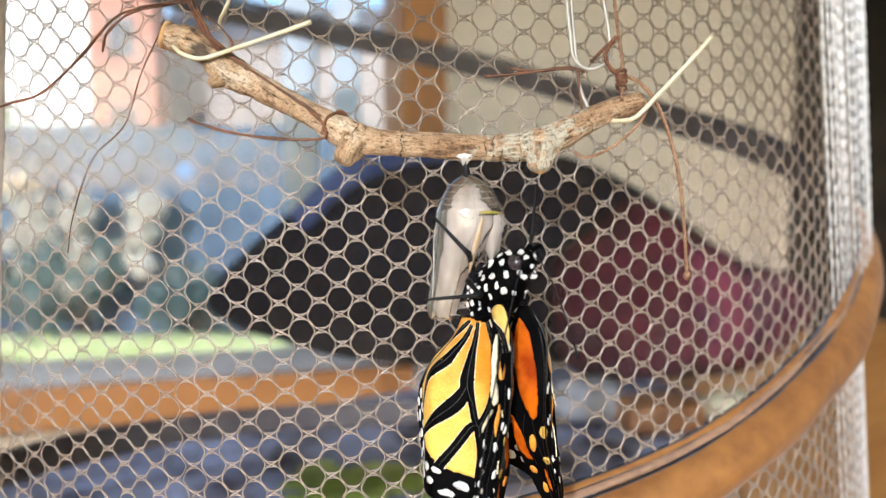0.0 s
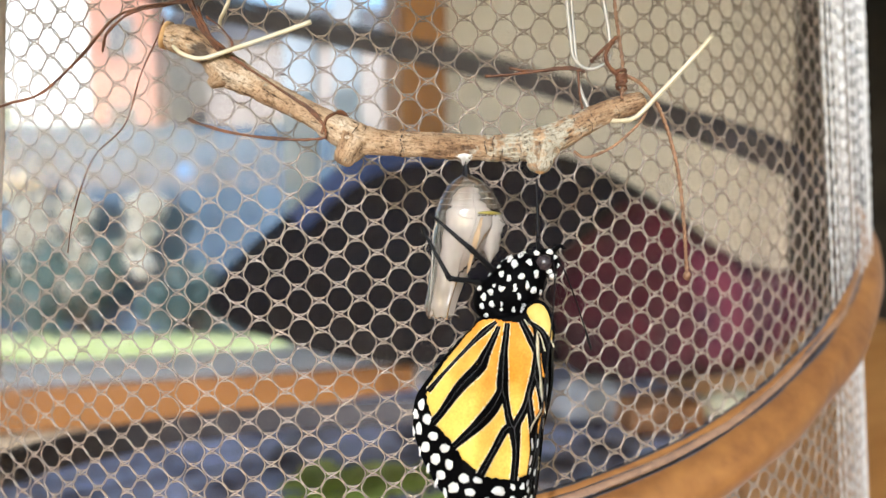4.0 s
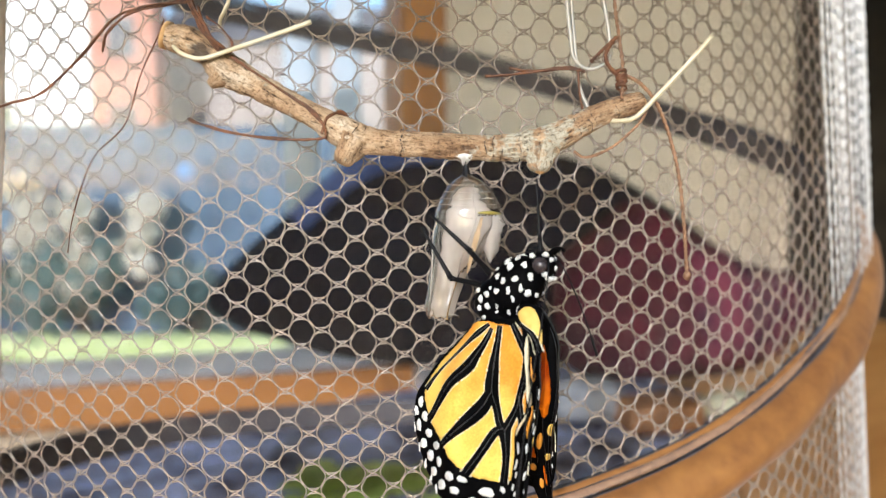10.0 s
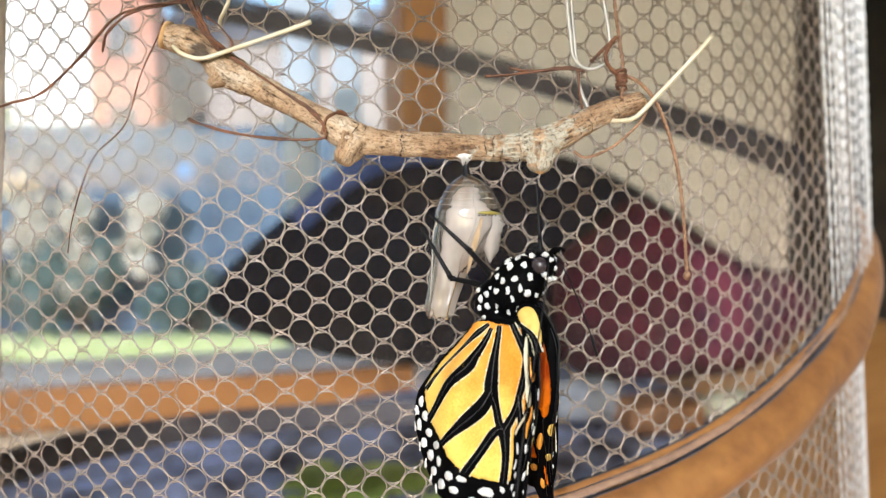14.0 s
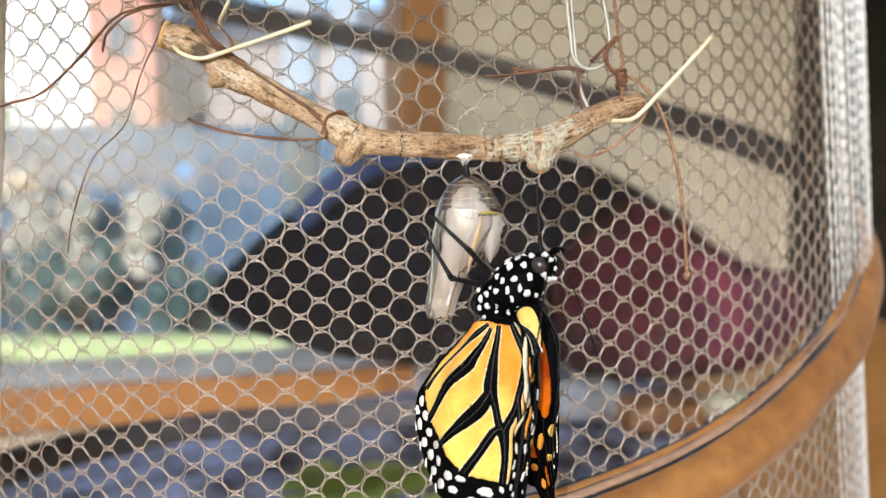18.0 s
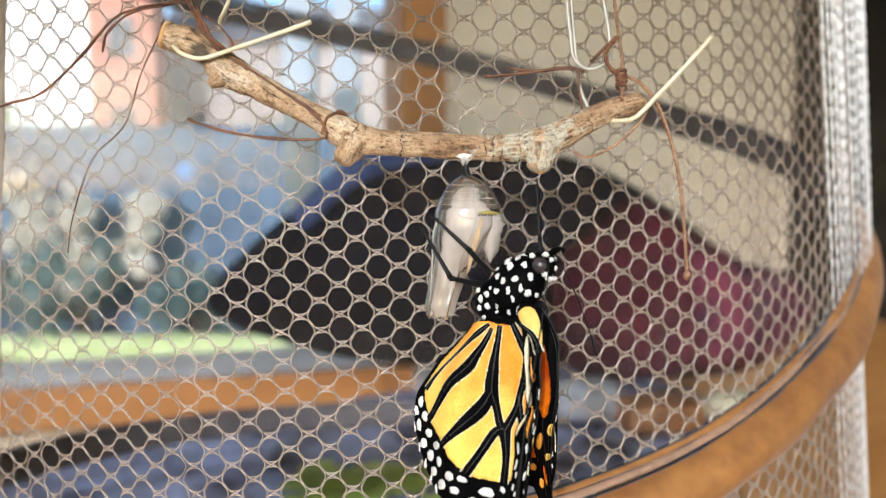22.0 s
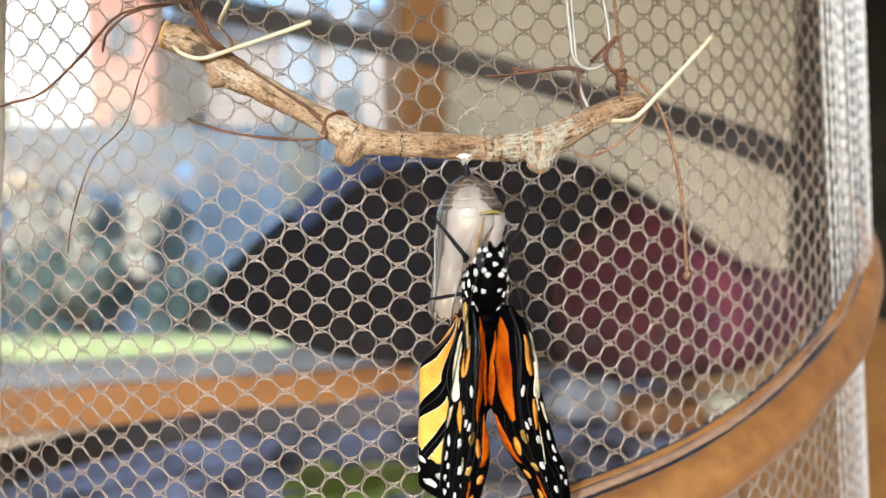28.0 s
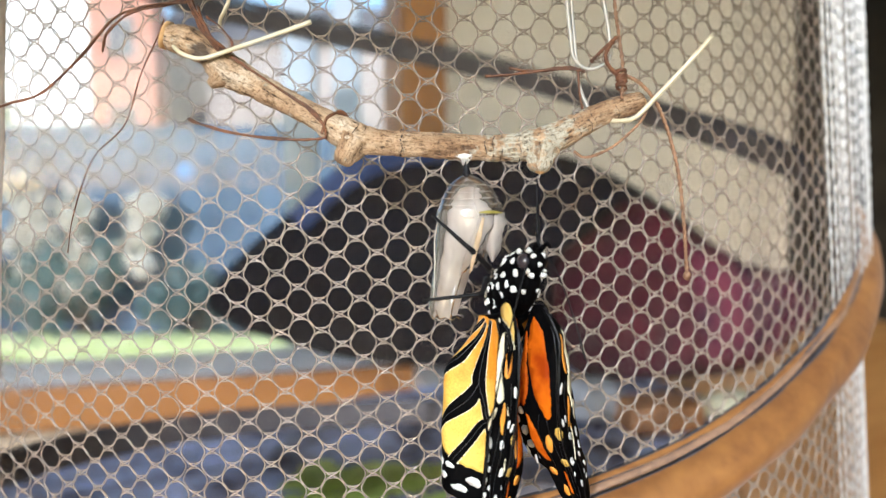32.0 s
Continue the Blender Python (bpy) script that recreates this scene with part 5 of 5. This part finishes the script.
def window():
    ob = thing("window_1", WALL, "large window with oak casing and pale deep sill", "window", kind="structure")
    for name, lo, hi, mat in (("casing", (-0.076, -0.025, 0.76), (0.0, 0.15, 2.2), M_TRIM), ("casing", (-1.9, -0.025, 2.2), (0.0, -0.002, 2.28), M_TRIM),
                              ("sill", (-1.9, -0.115, 0.735), (-0.08, 0.06, 0.752), M_SILL), ("apron", (-1.9, -0.14, 0.697), (-0.08, -0.117, 0.755), M_APRON),
                              ("apron_foot", (-1.9, -0.15, 0.655), (-0.08, -0.117, 0.694), M_FOOT)):
        bm = bmesh.new()
        box(bm, lo, hi, 0.004)
        part(name, bm, mat, ob, smooth=False)
    bm = bmesh.new()
    box(bm, (-1.9, 0.08, 0.70), (-0.076, 0.086, 2.2))
    p = part("pane", bm, pane_material(), ob, smooth=False)
    p.visible_shadow = False
    return ob


def stuffed(name, loop, depth, material, m, label, category, step=0.03, seed=0.0, parent=None):
    """A soft full thing with the given outline, thick in the middle and creased."""
    lp = smooth_loop(loop, 5)
    pts, tris = sheet(lp, step)
    bm = bmesh.new()
    edge = [Vector(p) for p in lp]
    a, b = [], []
    for x, y in pts:
        d = min((Vector((x, y)) - e).length for e in edge)
        t = depth * min(1.0, d / (depth * 1.1)) ** 0.5
        c = 0.10 * depth * (noise.noise((x * 14 + seed, y * 14, 0)) + 0.6 * noise.noise((x * 33, y * 33, seed)))
        a.append(bm.verts.new((x, -t - c * (t > 1e-6), y)))
        b.append(bm.verts.new((x, t * 0.6, y)))
    for f in tris:
        bm.faces.new([a[k] for k in f])
        bm.faces.new([b[k] for k in reversed(f)])
    bmesh.ops.remove_doubles(bm, verts=bm.verts[:], dist=1e-6)
    if parent:
        return part(name, bm, material, parent, label)
    return solo(name, bm, material, m, label, category)


M_GREYCLOTH = mottled("grey_cloth", (0.16, 0.17, 0.20), (0.28, 0.30, 0.34), 60, 0.9, 0.4)
M_BROWNBOX = mottled("brown_box", (0.13, 0.055, 0.018), (0.27, 0.12, 0.04), 60, 0.6, 0.2, stretch=(1, 1, 0.2))
M_BEIGECLOTH = mottled("beige_cloth", (0.30, 0.29, 0.20), (0.46, 0.44, 0.33), 60, 0.9, 0.4)
M_PALE = mottled("pale_paint", (0.36, 0.40, 0.44), (0.50, 0.54, 0.58), 4, 0.7, 0.1)


def furnishings():
    # table on which the cage stands, turned from the view
    table = thing("table", pose(-0.22, 0.868, 0, 0, 0, 31), "orange-brown wooden table under the cage", "table")
    bm = bmesh.new()
    box(bm, (-0.7, -1.05, 0.715), (1.3, 0.0, 0.75), 0.006)
    part("tabletop", bm, M_TABLE, table, smooth=False)
    for x in (-0.64, 1.24):
        for y in (-0.99, -0.06):
            bm = bmesh.new()
            box(bm, (x - 0.035, y - 0.035, 0), (x + 0.035, y + 0.035, 0.715), 0.004)
            part("leg", bm, M_TABLE, table, smooth=False)
    bm = bmesh.new()
    n = 44
    g = [[bm.verts.new((-0.5 + 1.02 * i / n, -0.36 + 0.352 * j / n, 0.757 + 0.004 * noise.noise((i * 0.35, j * 0.35, 2)) + 0.002 * noise.noise((i, j, 5)))) for j in range(n + 1)] for i in range(n + 1)]
    for i in range(n):
        for j in range(n):
            bm.faces.new((g[i][j], g[i + 1][j], g[i + 1][j + 1], g[i][j + 1]))
    bmesh.ops.solidify(bm, geom=bm.faces[:], thickness=0.004)
    solo("cloth", bm, M_CLOTH, pose(-0.22, 0.868, 0, 0, 0, 31), "rumpled blue and violet mottled cloth on the table", "cloth")
    # soft things on the deep shelf by the window
    slab("window_shelf", WALL, (-0.08, -0.26, 0.70), (0.69, -0.004, 0.745), M_SILL, "pale shelf under the wall beside the window")
    slab("shelf_support", WALL, (0.20, -0.22, 0.0), (0.66, -0.02, 0.70), M_WALL, "plain panel under the shelf")
    bag = thing("bag", pose(0, 1.13, 0, 0, 0, 6), "large soft dark navy fabric bag slumped on the shelf", "bag")
    stuffed("body", [(-0.355, 0.865), (-0.30, 0.93), (-0.22, 1.0), (-0.16, 1.045), (-0.08, 1.08), (0.05, 1.085), (0.19, 1.075), (0.30, 1.03), (0.42, 0.95), (0.47, 0.87), (0.40, 0.78),
                    (0.20, 0.747), (0.0, 0.747), (-0.15, 0.765), (-0.27, 0.80), (-0.335, 0.83)], 0.10, M_NAVY, None, "", "", parent=bag)
    stuffed("pocket", [(-0.16, 0.80), (0.10, 0.79), (0.11, 0.90), (0.04, 0.955), (-0.10, 0.95), (-0.165, 0.89)], 0.125, M_NAVY, None, "", "", seed=2.0, parent=bag)
    stuffed("cushion", [(0.155, 0.93), (0.20, 0.965), (0.25, 1.01), (0.29, 1.005), (0.34, 0.97), (0.42, 0.925), (0.50, 0.905), (0.535, 0.87), (0.50, 0.82), (0.44, 0.775), (0.34, 0.763), (0.22, 0.763), (0.165, 0.79), (0.152, 0.86)],
            0.055, M_WINE, pose(0, 0.985, 0, 0, 0, 4), "slumped wine-red fabric cushion leaning on the bag", "cushion", seed=4.0)
    bm = bmesh.new()
    sweep(bm, spline([Vector(p) for p in ((-0.215, -0.04, 0.975), (-0.17, -0.04, 1.02), (-0.12, -0.04, 1.055), (-0.06, -0.04, 1.078), (0.0, -0.03, 1.082))], 6), 0.02, 10)
    part("strap", bm, M_BLUE, bag, "bright blue padded strap")
    bm = bmesh.new()
    box(bm, (-0.044, -0.03, 0.0), (0.044, 0.03, 0.032), 0.006, 3)
    solo("wooden_box", bm, M_BROWNBOX, pose(0.238, 0.80, 0.762, 0, 0, 12), "small brown wooden box on the table", "box")
    stuffed("folded_cloth", [(-0.045, 0.002), (0.045, 0.002), (0.05, 0.025), (0.03, 0.048), (-0.02, 0.052), (-0.046, 0.03)], 0.03, M_GREYCLOTH, pose(0.163, 0.82, 0.762, 0, 0, 8), "crumpled pale blue-grey cloth on the table", "cloth", 0.012)
    stuffed("folded_cloth", [(-0.04, 0.002), (0.04, 0.002), (0.044, 0.02), (0.02, 0.034), (-0.02, 0.030), (-0.042, 0.02)], 0.02, M_BEIGECLOTH, pose(0.325, 0.83, 0.762, 0, 0, 10), "small crumpled beige cloth beside the box", "cloth", 0.012, seed=3.0)
    # leafy sprig on the cloth
    rnd = random.Random(21)
    sprig = thing("leafy_sprig", pose(-0.058, 0.622, 0.762), "fresh green leaves lying on the blue cloth", "leaves")
    for k in range(34):
        bm = bmesh.new()
        ln = rnd.uniform(0.026, 0.045)
        base = Vector((rnd.uniform(-0.06, 0.05), rnd.uniform(-0.03, 0.012), rnd.uniform(0.0, 0.008)))
        hd = rnd.uniform(0, 6.28)
        ax, sd = Vector((math.cos(hd), math.sin(hd), 0.05)), Vector((-math.sin(hd), math.cos(hd), 0.0))
        prev = None
        for q in range(7):
            t = q / 6
            w = 0.42 * ln * math.sin(math.pi * min(t * 0.96 + 0.03, 1)) ** 0.8
            c = base + ax * (ln * t) + Vector((0, 0, 0.006 * math.sin(math.pi * t)))
            row = [bm.verts.new(c + sd * w * s + Vector((0, 0, 0.003 * abs(s)))) for s in (-1, 0, 1)]
            if prev:
                for s in range(2):
                    bm.faces.new((prev[s], prev[s + 1], row[s + 1], row[s]))
            prev = row
        bmesh.ops.solidify(bm, geom=bm.faces[:], thickness=0.0004)
        part("leaf", bm, M_LEAF, sprig)


M_SKYBLUE = mottled("blue_glaze", (0.04, 0.20, 0.50), (0.08, 0.30, 0.66), 20, 0.3, 0.05)
M_LAWN = mottled("lawn", (0.40, 0.48, 0.18), (0.62, 0.68, 0.34), 3, 0.9, 0.3)
M_HOUSE = mottled("salmon_brick", (0.44, 0.21, 0.155), (0.58, 0.31, 0.24), 3, 0.9, 0.2)
M_WHITEHOUSE = mottled("white_siding", (0.27, 0.235, 0.225), (0.44, 0.38, 0.36), 2, 0.8, 0.2)
M_WHITEOUT = mottled("sky_whiteout", (0.72, 0.71, 0.69), (0.84, 0.83, 0.82), 2, 0.8, 0.2)
M_ROOF = mottled("roof_shingle", (0.10, 0.10, 0.11), (0.20, 0.19, 0.20), 3, 0.9, 0.2)
# fence boards: bluish shade is mixed into the base colour
M_SIDING = mottled("shade_blue_fence", (0.035, 0.07, 0.12), (0.12, 0.185, 0.28), 2.2, 0.8, 0.2, coarse=0.4)
M_CROWN = mottled("sunny_leaf", (0.10, 0.15, 0.08), (0.30, 0.38, 0.24), 8, 0.6, 0.2)
M_BUSH = mottled("bush_leaf", (0.05, 0.10, 0.10), (0.17, 0.25, 0.245), 8, 0.7, 0.2)
M_BLOSSOM = mottled("pale_leaf", (0.46, 0.40, 0.32), (0.80, 0.77, 0.68), 8, 0.7, 0.2)
M_GLASSDARK = mottled("dark_pane", (0.05, 0.06, 0.08), (0.09, 0.10, 0.13), 2, 0.15, 0.0)
LOW = -1.5   # the garden lies below the window


def clump(bm, centre, radius, count, leaf, rnd, squash=1.0):
    """Many small tilted leaves in an uneven cloud."""
    for k in range(count):
        d = Vector((rnd.gauss(0, 1), rnd.gauss(0, 1), rnd.gauss(0, 1))).normalized()
        r = radius * rnd.uniform(0.35, 1.0) * (1 + 0.35 * noise.noise(d * 2.2 + Vector(centre)))
        c = Vector(centre) + Vector((d.x * r, d.y * r, d.z * r * squash))
        a = Vector((rnd.gauss(0, 1), rnd.gauss(0, 1), rnd.gauss(0, 1))).normalized()
        b = a.orthogonal().normalized()
        s = leaf * rnd.uniform(0.6, 1.3)
        bm.faces.new([bm.verts.new(c + a * s), bm.verts.new(c + b * s * 0.5), bm.verts.new(c - a * s), bm.verts.new(c - b * s * 0.5)])


def bush(x, y, r, material, label, seed, height=1.0, leaf=0.10):
    rnd = random.Random(seed)
    ob = thing("bush", pose(x, y, LOW), label, "bush")
    for k in range(5):
        bm = bmesh.new()
        g = rnd.uniform(0, 6.28)
        limb(bm, spline([Vector((0, 0, 0)), Vector((0.2 * r * math.cos(g), 0.2 * r * math.sin(g), 0.5 * r * height)), Vector((0.5 * r * math.cos(g), 0.5 * r * math.sin(g), 1.1 * r * height))], 4), 40 * r, 12 * r, 6)
        part("stem", bm, M_TRUNK, ob)
    bm = bmesh.new()
    for k in range(9):
        c = (rnd.uniform(-0.5, 0.5) * r, rnd.uniform(-0.5, 0.5) * r, r * height * rnd.uniform(0.5, 1.5))
        clump(bm, c, r * rnd.uniform(0.4, 0.6), 110, leaf, rnd)
    part("foliage", bm, material, ob, smooth=False)
    return ob


def tree(x, y, h, seed, spread=1.6):
    rnd = random.Random(seed)
    ob = thing("tree", pose(x, y, LOW), "tall broad green leafy tree in the garden", "tree", "garden trees")
    bm = bmesh.new()
    limb(bm, spline([Vector((0, 0, 0)), Vector((0.1, 0, h * 0.3)), Vector((0, 0.1, h * 0.6)), Vector((0.1, 0, h * 0.9))], 5), 200, 40, 10)
    for k in range(7):
        g, z = k * 0.9, h * (0.35 + 0.08 * k)
        limb(bm, spline([Vector((0, 0, z)), Vector((0.5 * spread * math.cos(g), 0.5 * spread * math.sin(g), z + 0.5)), Vector((spread * math.cos(g), spread * math.sin(g), z + 0.9))], 4), 70, 20, 6)
    part("trunk", bm, M_TRUNK, ob)
    bm = bmesh.new()
    for k in range(16):
        g = rnd.uniform(0, 6.28)
        c = (spread * rnd.uniform(0.1, 1.0) * math.cos(g), spread * rnd.uniform(0.1, 1.0) * math.sin(g), h * rnd.uniform(0.4, 1.0))
        clump(bm, c, rnd.uniform(0.7, 1.1), 150, 0.16, rnd)
    part("crown", bm, M_CROWN, ob, smooth=False)


def house(x, y, w, h, wall, label, deep, windows=True):
    ob = thing("house", pose(x, y, LOW), label, "house", "houses beyond the garden")
    bm = bmesh.new()
    box(bm, (-w / 2, 0, 0), (w / 2, deep, h))
    part("wall", bm, wall, ob, smooth=False)
    bm = bmesh.new()
    a = [bm.verts.new(p) for p in ((-w / 2 - 0.3, -0.3, h), (w / 2 + 0.3, -0.3, h), (w / 2 + 0.3, deep + 0.3, h), (-w / 2 - 0.3, deep + 0.3, h), (-w / 2 - 0.3, deep / 2, h + 2.0), (w / 2 + 0.3, deep / 2, h + 2.0))]
    for f in ((0, 1, 5, 4), (2, 3, 4, 5), (0, 4, 3), (1, 2, 5), (3, 2, 1, 0)):
        bm.faces.new([a[k] for k in f])
    part("roof", bm, M_ROOF, ob, smooth=False)
    cols = max(1, int(w / 2.2)) if windows else 0
    for i in range(cols):
        for j in range(int(h / 2.8)):
            cx = -w / 2 + (i + 0.5) * w / cols
            bm = bmesh.new()
            box(bm, (cx - 0.45, -0.05, 1.0 + 2.8 * j), (cx + 0.45, -0.004, 2.3 + 2.8 * j), 0.02)
            win = part("window", bm, M_WHITEHOUSE, ob, smooth=False)
            bm = bmesh.new()
            box(bm, (cx - 0.37, -0.06, 1.08 + 2.8 * j), (cx + 0.37, -0.052, 2.22 + 2.8 * j))
            part("pane", bm, M_GLASSDARK, win, smooth=False)


def garden():
    bm = bmesh.new()
    bmesh.ops.create_grid(bm, x_segments=2, y_segments=2, size=600, matrix=Matrix.Translation((0, 0, LOW)))
    solo("ground", bm, M_LAWN, Matrix.Identity(4), "sunlit green lawn outside the window", "ground", kind="structure")
    # added slope: a strip of lawn tilted to the sun to brighten it
    bm = bmesh.new()
    n = 60
    ring = []
    for k in range(n + 1):
        x = -14 + 16 * k / n
        lift = 0.03 * noise.noise((x * 0.9, 0, 0))
        ring.append([bm.verts.new((x, y + 0.05 * noise.noise((x * 0.7, y, 3)), z)) for y, z in ((10.5, LOW - 0.01), (10.68, LOW + 0.16 + lift), (10.88, LOW + 0.29 + lift), (11.02, LOW + 0.29 + lift), (11.1, LOW - 0.01))])
    for p, q in zip(ring, ring[1:]):
        for j in range(4):
            bm.faces.new((p[j], q[j], q[j + 1], p[j + 1]))
    solo("sunward_lawn", bm, M_LAWN, Matrix.Identity(4), "strip of lawn before the shrubs, sloped to catch more sun", "ground", kind="structure")
    fence = thing("fence", pose(-6.6, 12.0, LOW), "tall board fence across the garden with shade painted into its blue-grey", "fence")
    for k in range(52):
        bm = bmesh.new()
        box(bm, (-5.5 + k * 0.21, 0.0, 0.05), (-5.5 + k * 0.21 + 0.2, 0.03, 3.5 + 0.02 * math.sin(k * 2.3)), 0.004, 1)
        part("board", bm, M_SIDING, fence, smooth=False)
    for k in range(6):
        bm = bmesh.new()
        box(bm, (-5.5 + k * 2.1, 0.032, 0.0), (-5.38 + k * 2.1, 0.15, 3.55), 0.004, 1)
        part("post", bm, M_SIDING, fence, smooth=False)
    for x0, w in ((-0.80, 0.17), (-0.54, 0.14)):
        bm = bmesh.new()
        box(bm, (-w / 2, -0.08, 0), (w / 2, 0.08, 4.6), 0.01, 2)
        solo("porch_post", bm, M_PALE, pose(x0, 4.2, LOW), "pale blue-white painted porch post outside the window", "post", "porch posts")
    house(-10.3, 24, 2.1, 9.0, M_HOUSE, "narrow salmon-pink brick house across the garden", 1.0)
    house(-6.15, 27, 8.4, 7.6, M_WHITEHOUSE, "white clapboard house across the garden", 6.0)
    # white sunlit wall added in place of the glaring sky
    house(-22.5, 37, 11.0, 13.5, M_WHITEOUT, "added white house wall standing in for the blown-out sky", 6.0, False)
    tree(-14.2, 21, 4.6, 5)
    tree(-17.6, 26, 6.2, 6)
    bush(-5.6, 11.45, 0.95, M_BUSH, "dark green garden shrub", 3)
    bush(-6.6, 11.5, 0.8, M_BUSH, "dark green garden shrub", 4)
    bush(-4.0, 11.5, 0.75, M_BUSH, "dark green garden shrub", 7)
    bush(-2.9, 11.5, 0.7, M_BUSH, "dark green garden shrub", 8)
    bush(-5.6, 11.3, 0.50, M_BLOSSOM, "tall shrub with pale cream leaves in the sun", 9, 3.1)
    bush(-4.65, 11.35, 0.42, M_BLOSSOM, "slender shrub with pale cream leaves in the sun", 11, 4.3)
    bush(-6.45, 11.35, 0.42, M_BLOSSOM, "slender shrub with pale cream leaves in the sun", 12, 4.5)
    bm = bmesh.new()
    sweep(bm, [Vector((0, y, 0)) for y in (-0.05, -0.045, -0.02, 0.0)], [0.07, 0.11, 0.125, 0.12], 24)
    solo("ornament", bm, M_SKYBLUE, pose(-4.2, 11.998, 1.27), "round bright blue dish hung on the board fence", "ornament")


cage()
branch()
ties()
wires()
SHELL = chrysalis()
FLY, LEGS, LEFT_WING = butterfly()
room()
window()
furnishings()
garden()


# ---- what moves ----
# seconds, degrees, and here and there a further shift in millimetres
TURNS = [(0.0, 39), (0.3, 18), (0.6, 4), (0.8, -2), (1.0, -4), (1.2, 30), (1.4, 68), (1.7, 78), (2.0, 66), (2.2, 58), (2.5, 44), (2.7, 52), (3.0, 86),
         (3.2, 86), (3.5, 80), (5.5, 84), (5.8, 62), (6.0, 49), (6.2, 48), (6.5, 55), (7.0, 54), (7.5, 58), (8.0, 65), (8.5, 64), (9.0, 64), (11.0, 62), (13.0, 62),
         (14.5, 62), (16.5, 62), (19.0, 60), (22.0, 63), (23.0, 60), (24.5, 58), (25.5, 60), (26.5, 76), (27.4, 85), (27.5, 84), (27.6, 74), (27.8, 32), (28.0, 10), (28.3, 10), (28.5, 16), (28.8, 56),
         (29.0, 75, 2.6), (29.2, 74, 2.4), (29.5, 65, 1.2), (29.8, 36), (30.0, 25), (30.3, 26), (30.5, 55), (30.7, 78, 1.4), (31.0, 80, 1.8), (31.2, 70, 1.0), (31.4, 36), (31.6, 27), (32.0, 26)]
# how the grip slips meanwhile: seconds, right and up in millimetres
DRIFT = [(0.0, -2.8, 0.0), (0.6, -0.4, 0.0), (1.2, 0.0, 0.0), (3.0, 0.45, 0.0), (3.5, 0.4, 0.0), (5.5, 0.0, -0.3), (8.0, 0.0, -0.5), (25.5, 0.0, -0.5), (27.4, 0.9, 0.4), (28.0, -1.6, 0.4), (28.5, -1.0, 0.4), (29.0, 0.3, 0.4), (30.0, 1.0, 0.4), (31.0, 0.5, 0.4), (32.0, 0.6, 0.3)]


def drift(t):
    k = max(q for q in range(len(DRIFT) - 1) if t >= DRIFT[q][0])
    (a, x0, z0), (b, x1, z1) = DRIFT[k], DRIFT[k + 1]
    w = (t - a) / (b - a)
    return Vector((x0 + (x1 - x0) * w, 0, z0 + (z1 - z0) * w)) * 0.001


# how far the body shifts sideways as it turns: degrees, millimetres
SHIFT = [(-20, -1.0), (0, -1.0), (12, -0.4), (28, 3.0), (50, 2.2), (66, 1.7), (86, 1.1), (100, 1.1)]


def shift(turn):
    k = max(q for q in range(len(SHIFT) - 1) if turn >= SHIFT[q][0] or q == 0)
    (a, x), (b, y) = SHIFT[k], SHIFT[k + 1]
    return 0.001 * (x + (y - x) * (turn - a) / (b - a))


def swing(turn):
    """The shell swings a little on its stalk as the body turns away."""
    c = Vector((0.0042, 0, 0.0183))
    return Matrix.Translation(c) @ pose(0, 0, 0, 0, -1.5 * min(max((62 - turn) / 40, 0), 1), 0) @ Matrix.Translation(-c)


def joint_pose(a, b, pole):
    """The pose of a leg piece whose -z runs from a to b."""
    z = (a - b).normalized()
    x = pole.cross(z).normalized()
    return Matrix.Translation(a) @ Matrix((x, z.cross(x), z)).transposed().to_4x4()


def motions():
    folds = []
    hinge = Vector((-5.0, -0.7, -1.8)) * 0.001
    rows, shells, steps = [], [], {k: ([], []) for k in range(len(LEGS))}
    for t, turn, *more in TURNS:
        hung = swing(turn)
        shells.append((t, HANG @ hung))
        local = Matrix.Translation(PIVOT + Vector((shift(turn) + 0.001 * sum(more), 0, 0)) + drift(t)) @ pose(0, 0, 0, 0, 0, turn)
        rows.append((t, HANG @ local))
        shut = min(max((24 - turn) / 24, 0), 1) if t < 1.5 else 0.0   # at first the wing is drawn in while the back shows
        folds.append((t, Matrix.Translation(hinge + Vector((0.004 * shut, 0, 0))) @ pose(0, 0, 0, 0, 0, -20 * shut) @ Matrix.Translation(-hinge)))
        back = local.inverted()
        for k, (hip, foot, knee, la, lb, f, g) in enumerate(LEGS):
            h = Vector(hip) * 0.001
            if k == 1 and (t < 1.25 or t > 27.7):
                foot, knee = (-4.6, -9.6, -4.2), (1.0, -11.0, -8.0)
            e = back @ hung @ (Vector((foot[0], foot[2], foot[1])) * 0.001)
            bendy = back @ (Vector((knee[0], knee[2], knee[1])) * 0.001)
            d = (e - h)
            n = min(max(d.length, abs(la - lb) * 0.001 + 1e-4), (la + lb) * 0.001 - 1e-5)
            d.normalize()
            a = (la * la * 1e-6 - lb * lb * 1e-6 + n * n) / (2 * n)
            r = math.sqrt(max(la * la * 1e-6 - a * a, 1e-9))
            off = bendy - h
            off = (off - d * off.dot(d)).normalized()
            j = h + d * a + off * r
            e = h + d * n
            steps[k][0].append((t, joint_pose(h, j, off)))
            steps[k][1].append((t, joint_pose(j, e, off)))
    walk(SHELL, shells)
    walk(FLY, rows)
    walk(LEFT_WING, folds)
    for k, (hip, foot, knee, la, lb, f, g) in enumerate(LEGS):
        walk(f, steps[k][0])
        walk(g, steps[k][1])


motions()
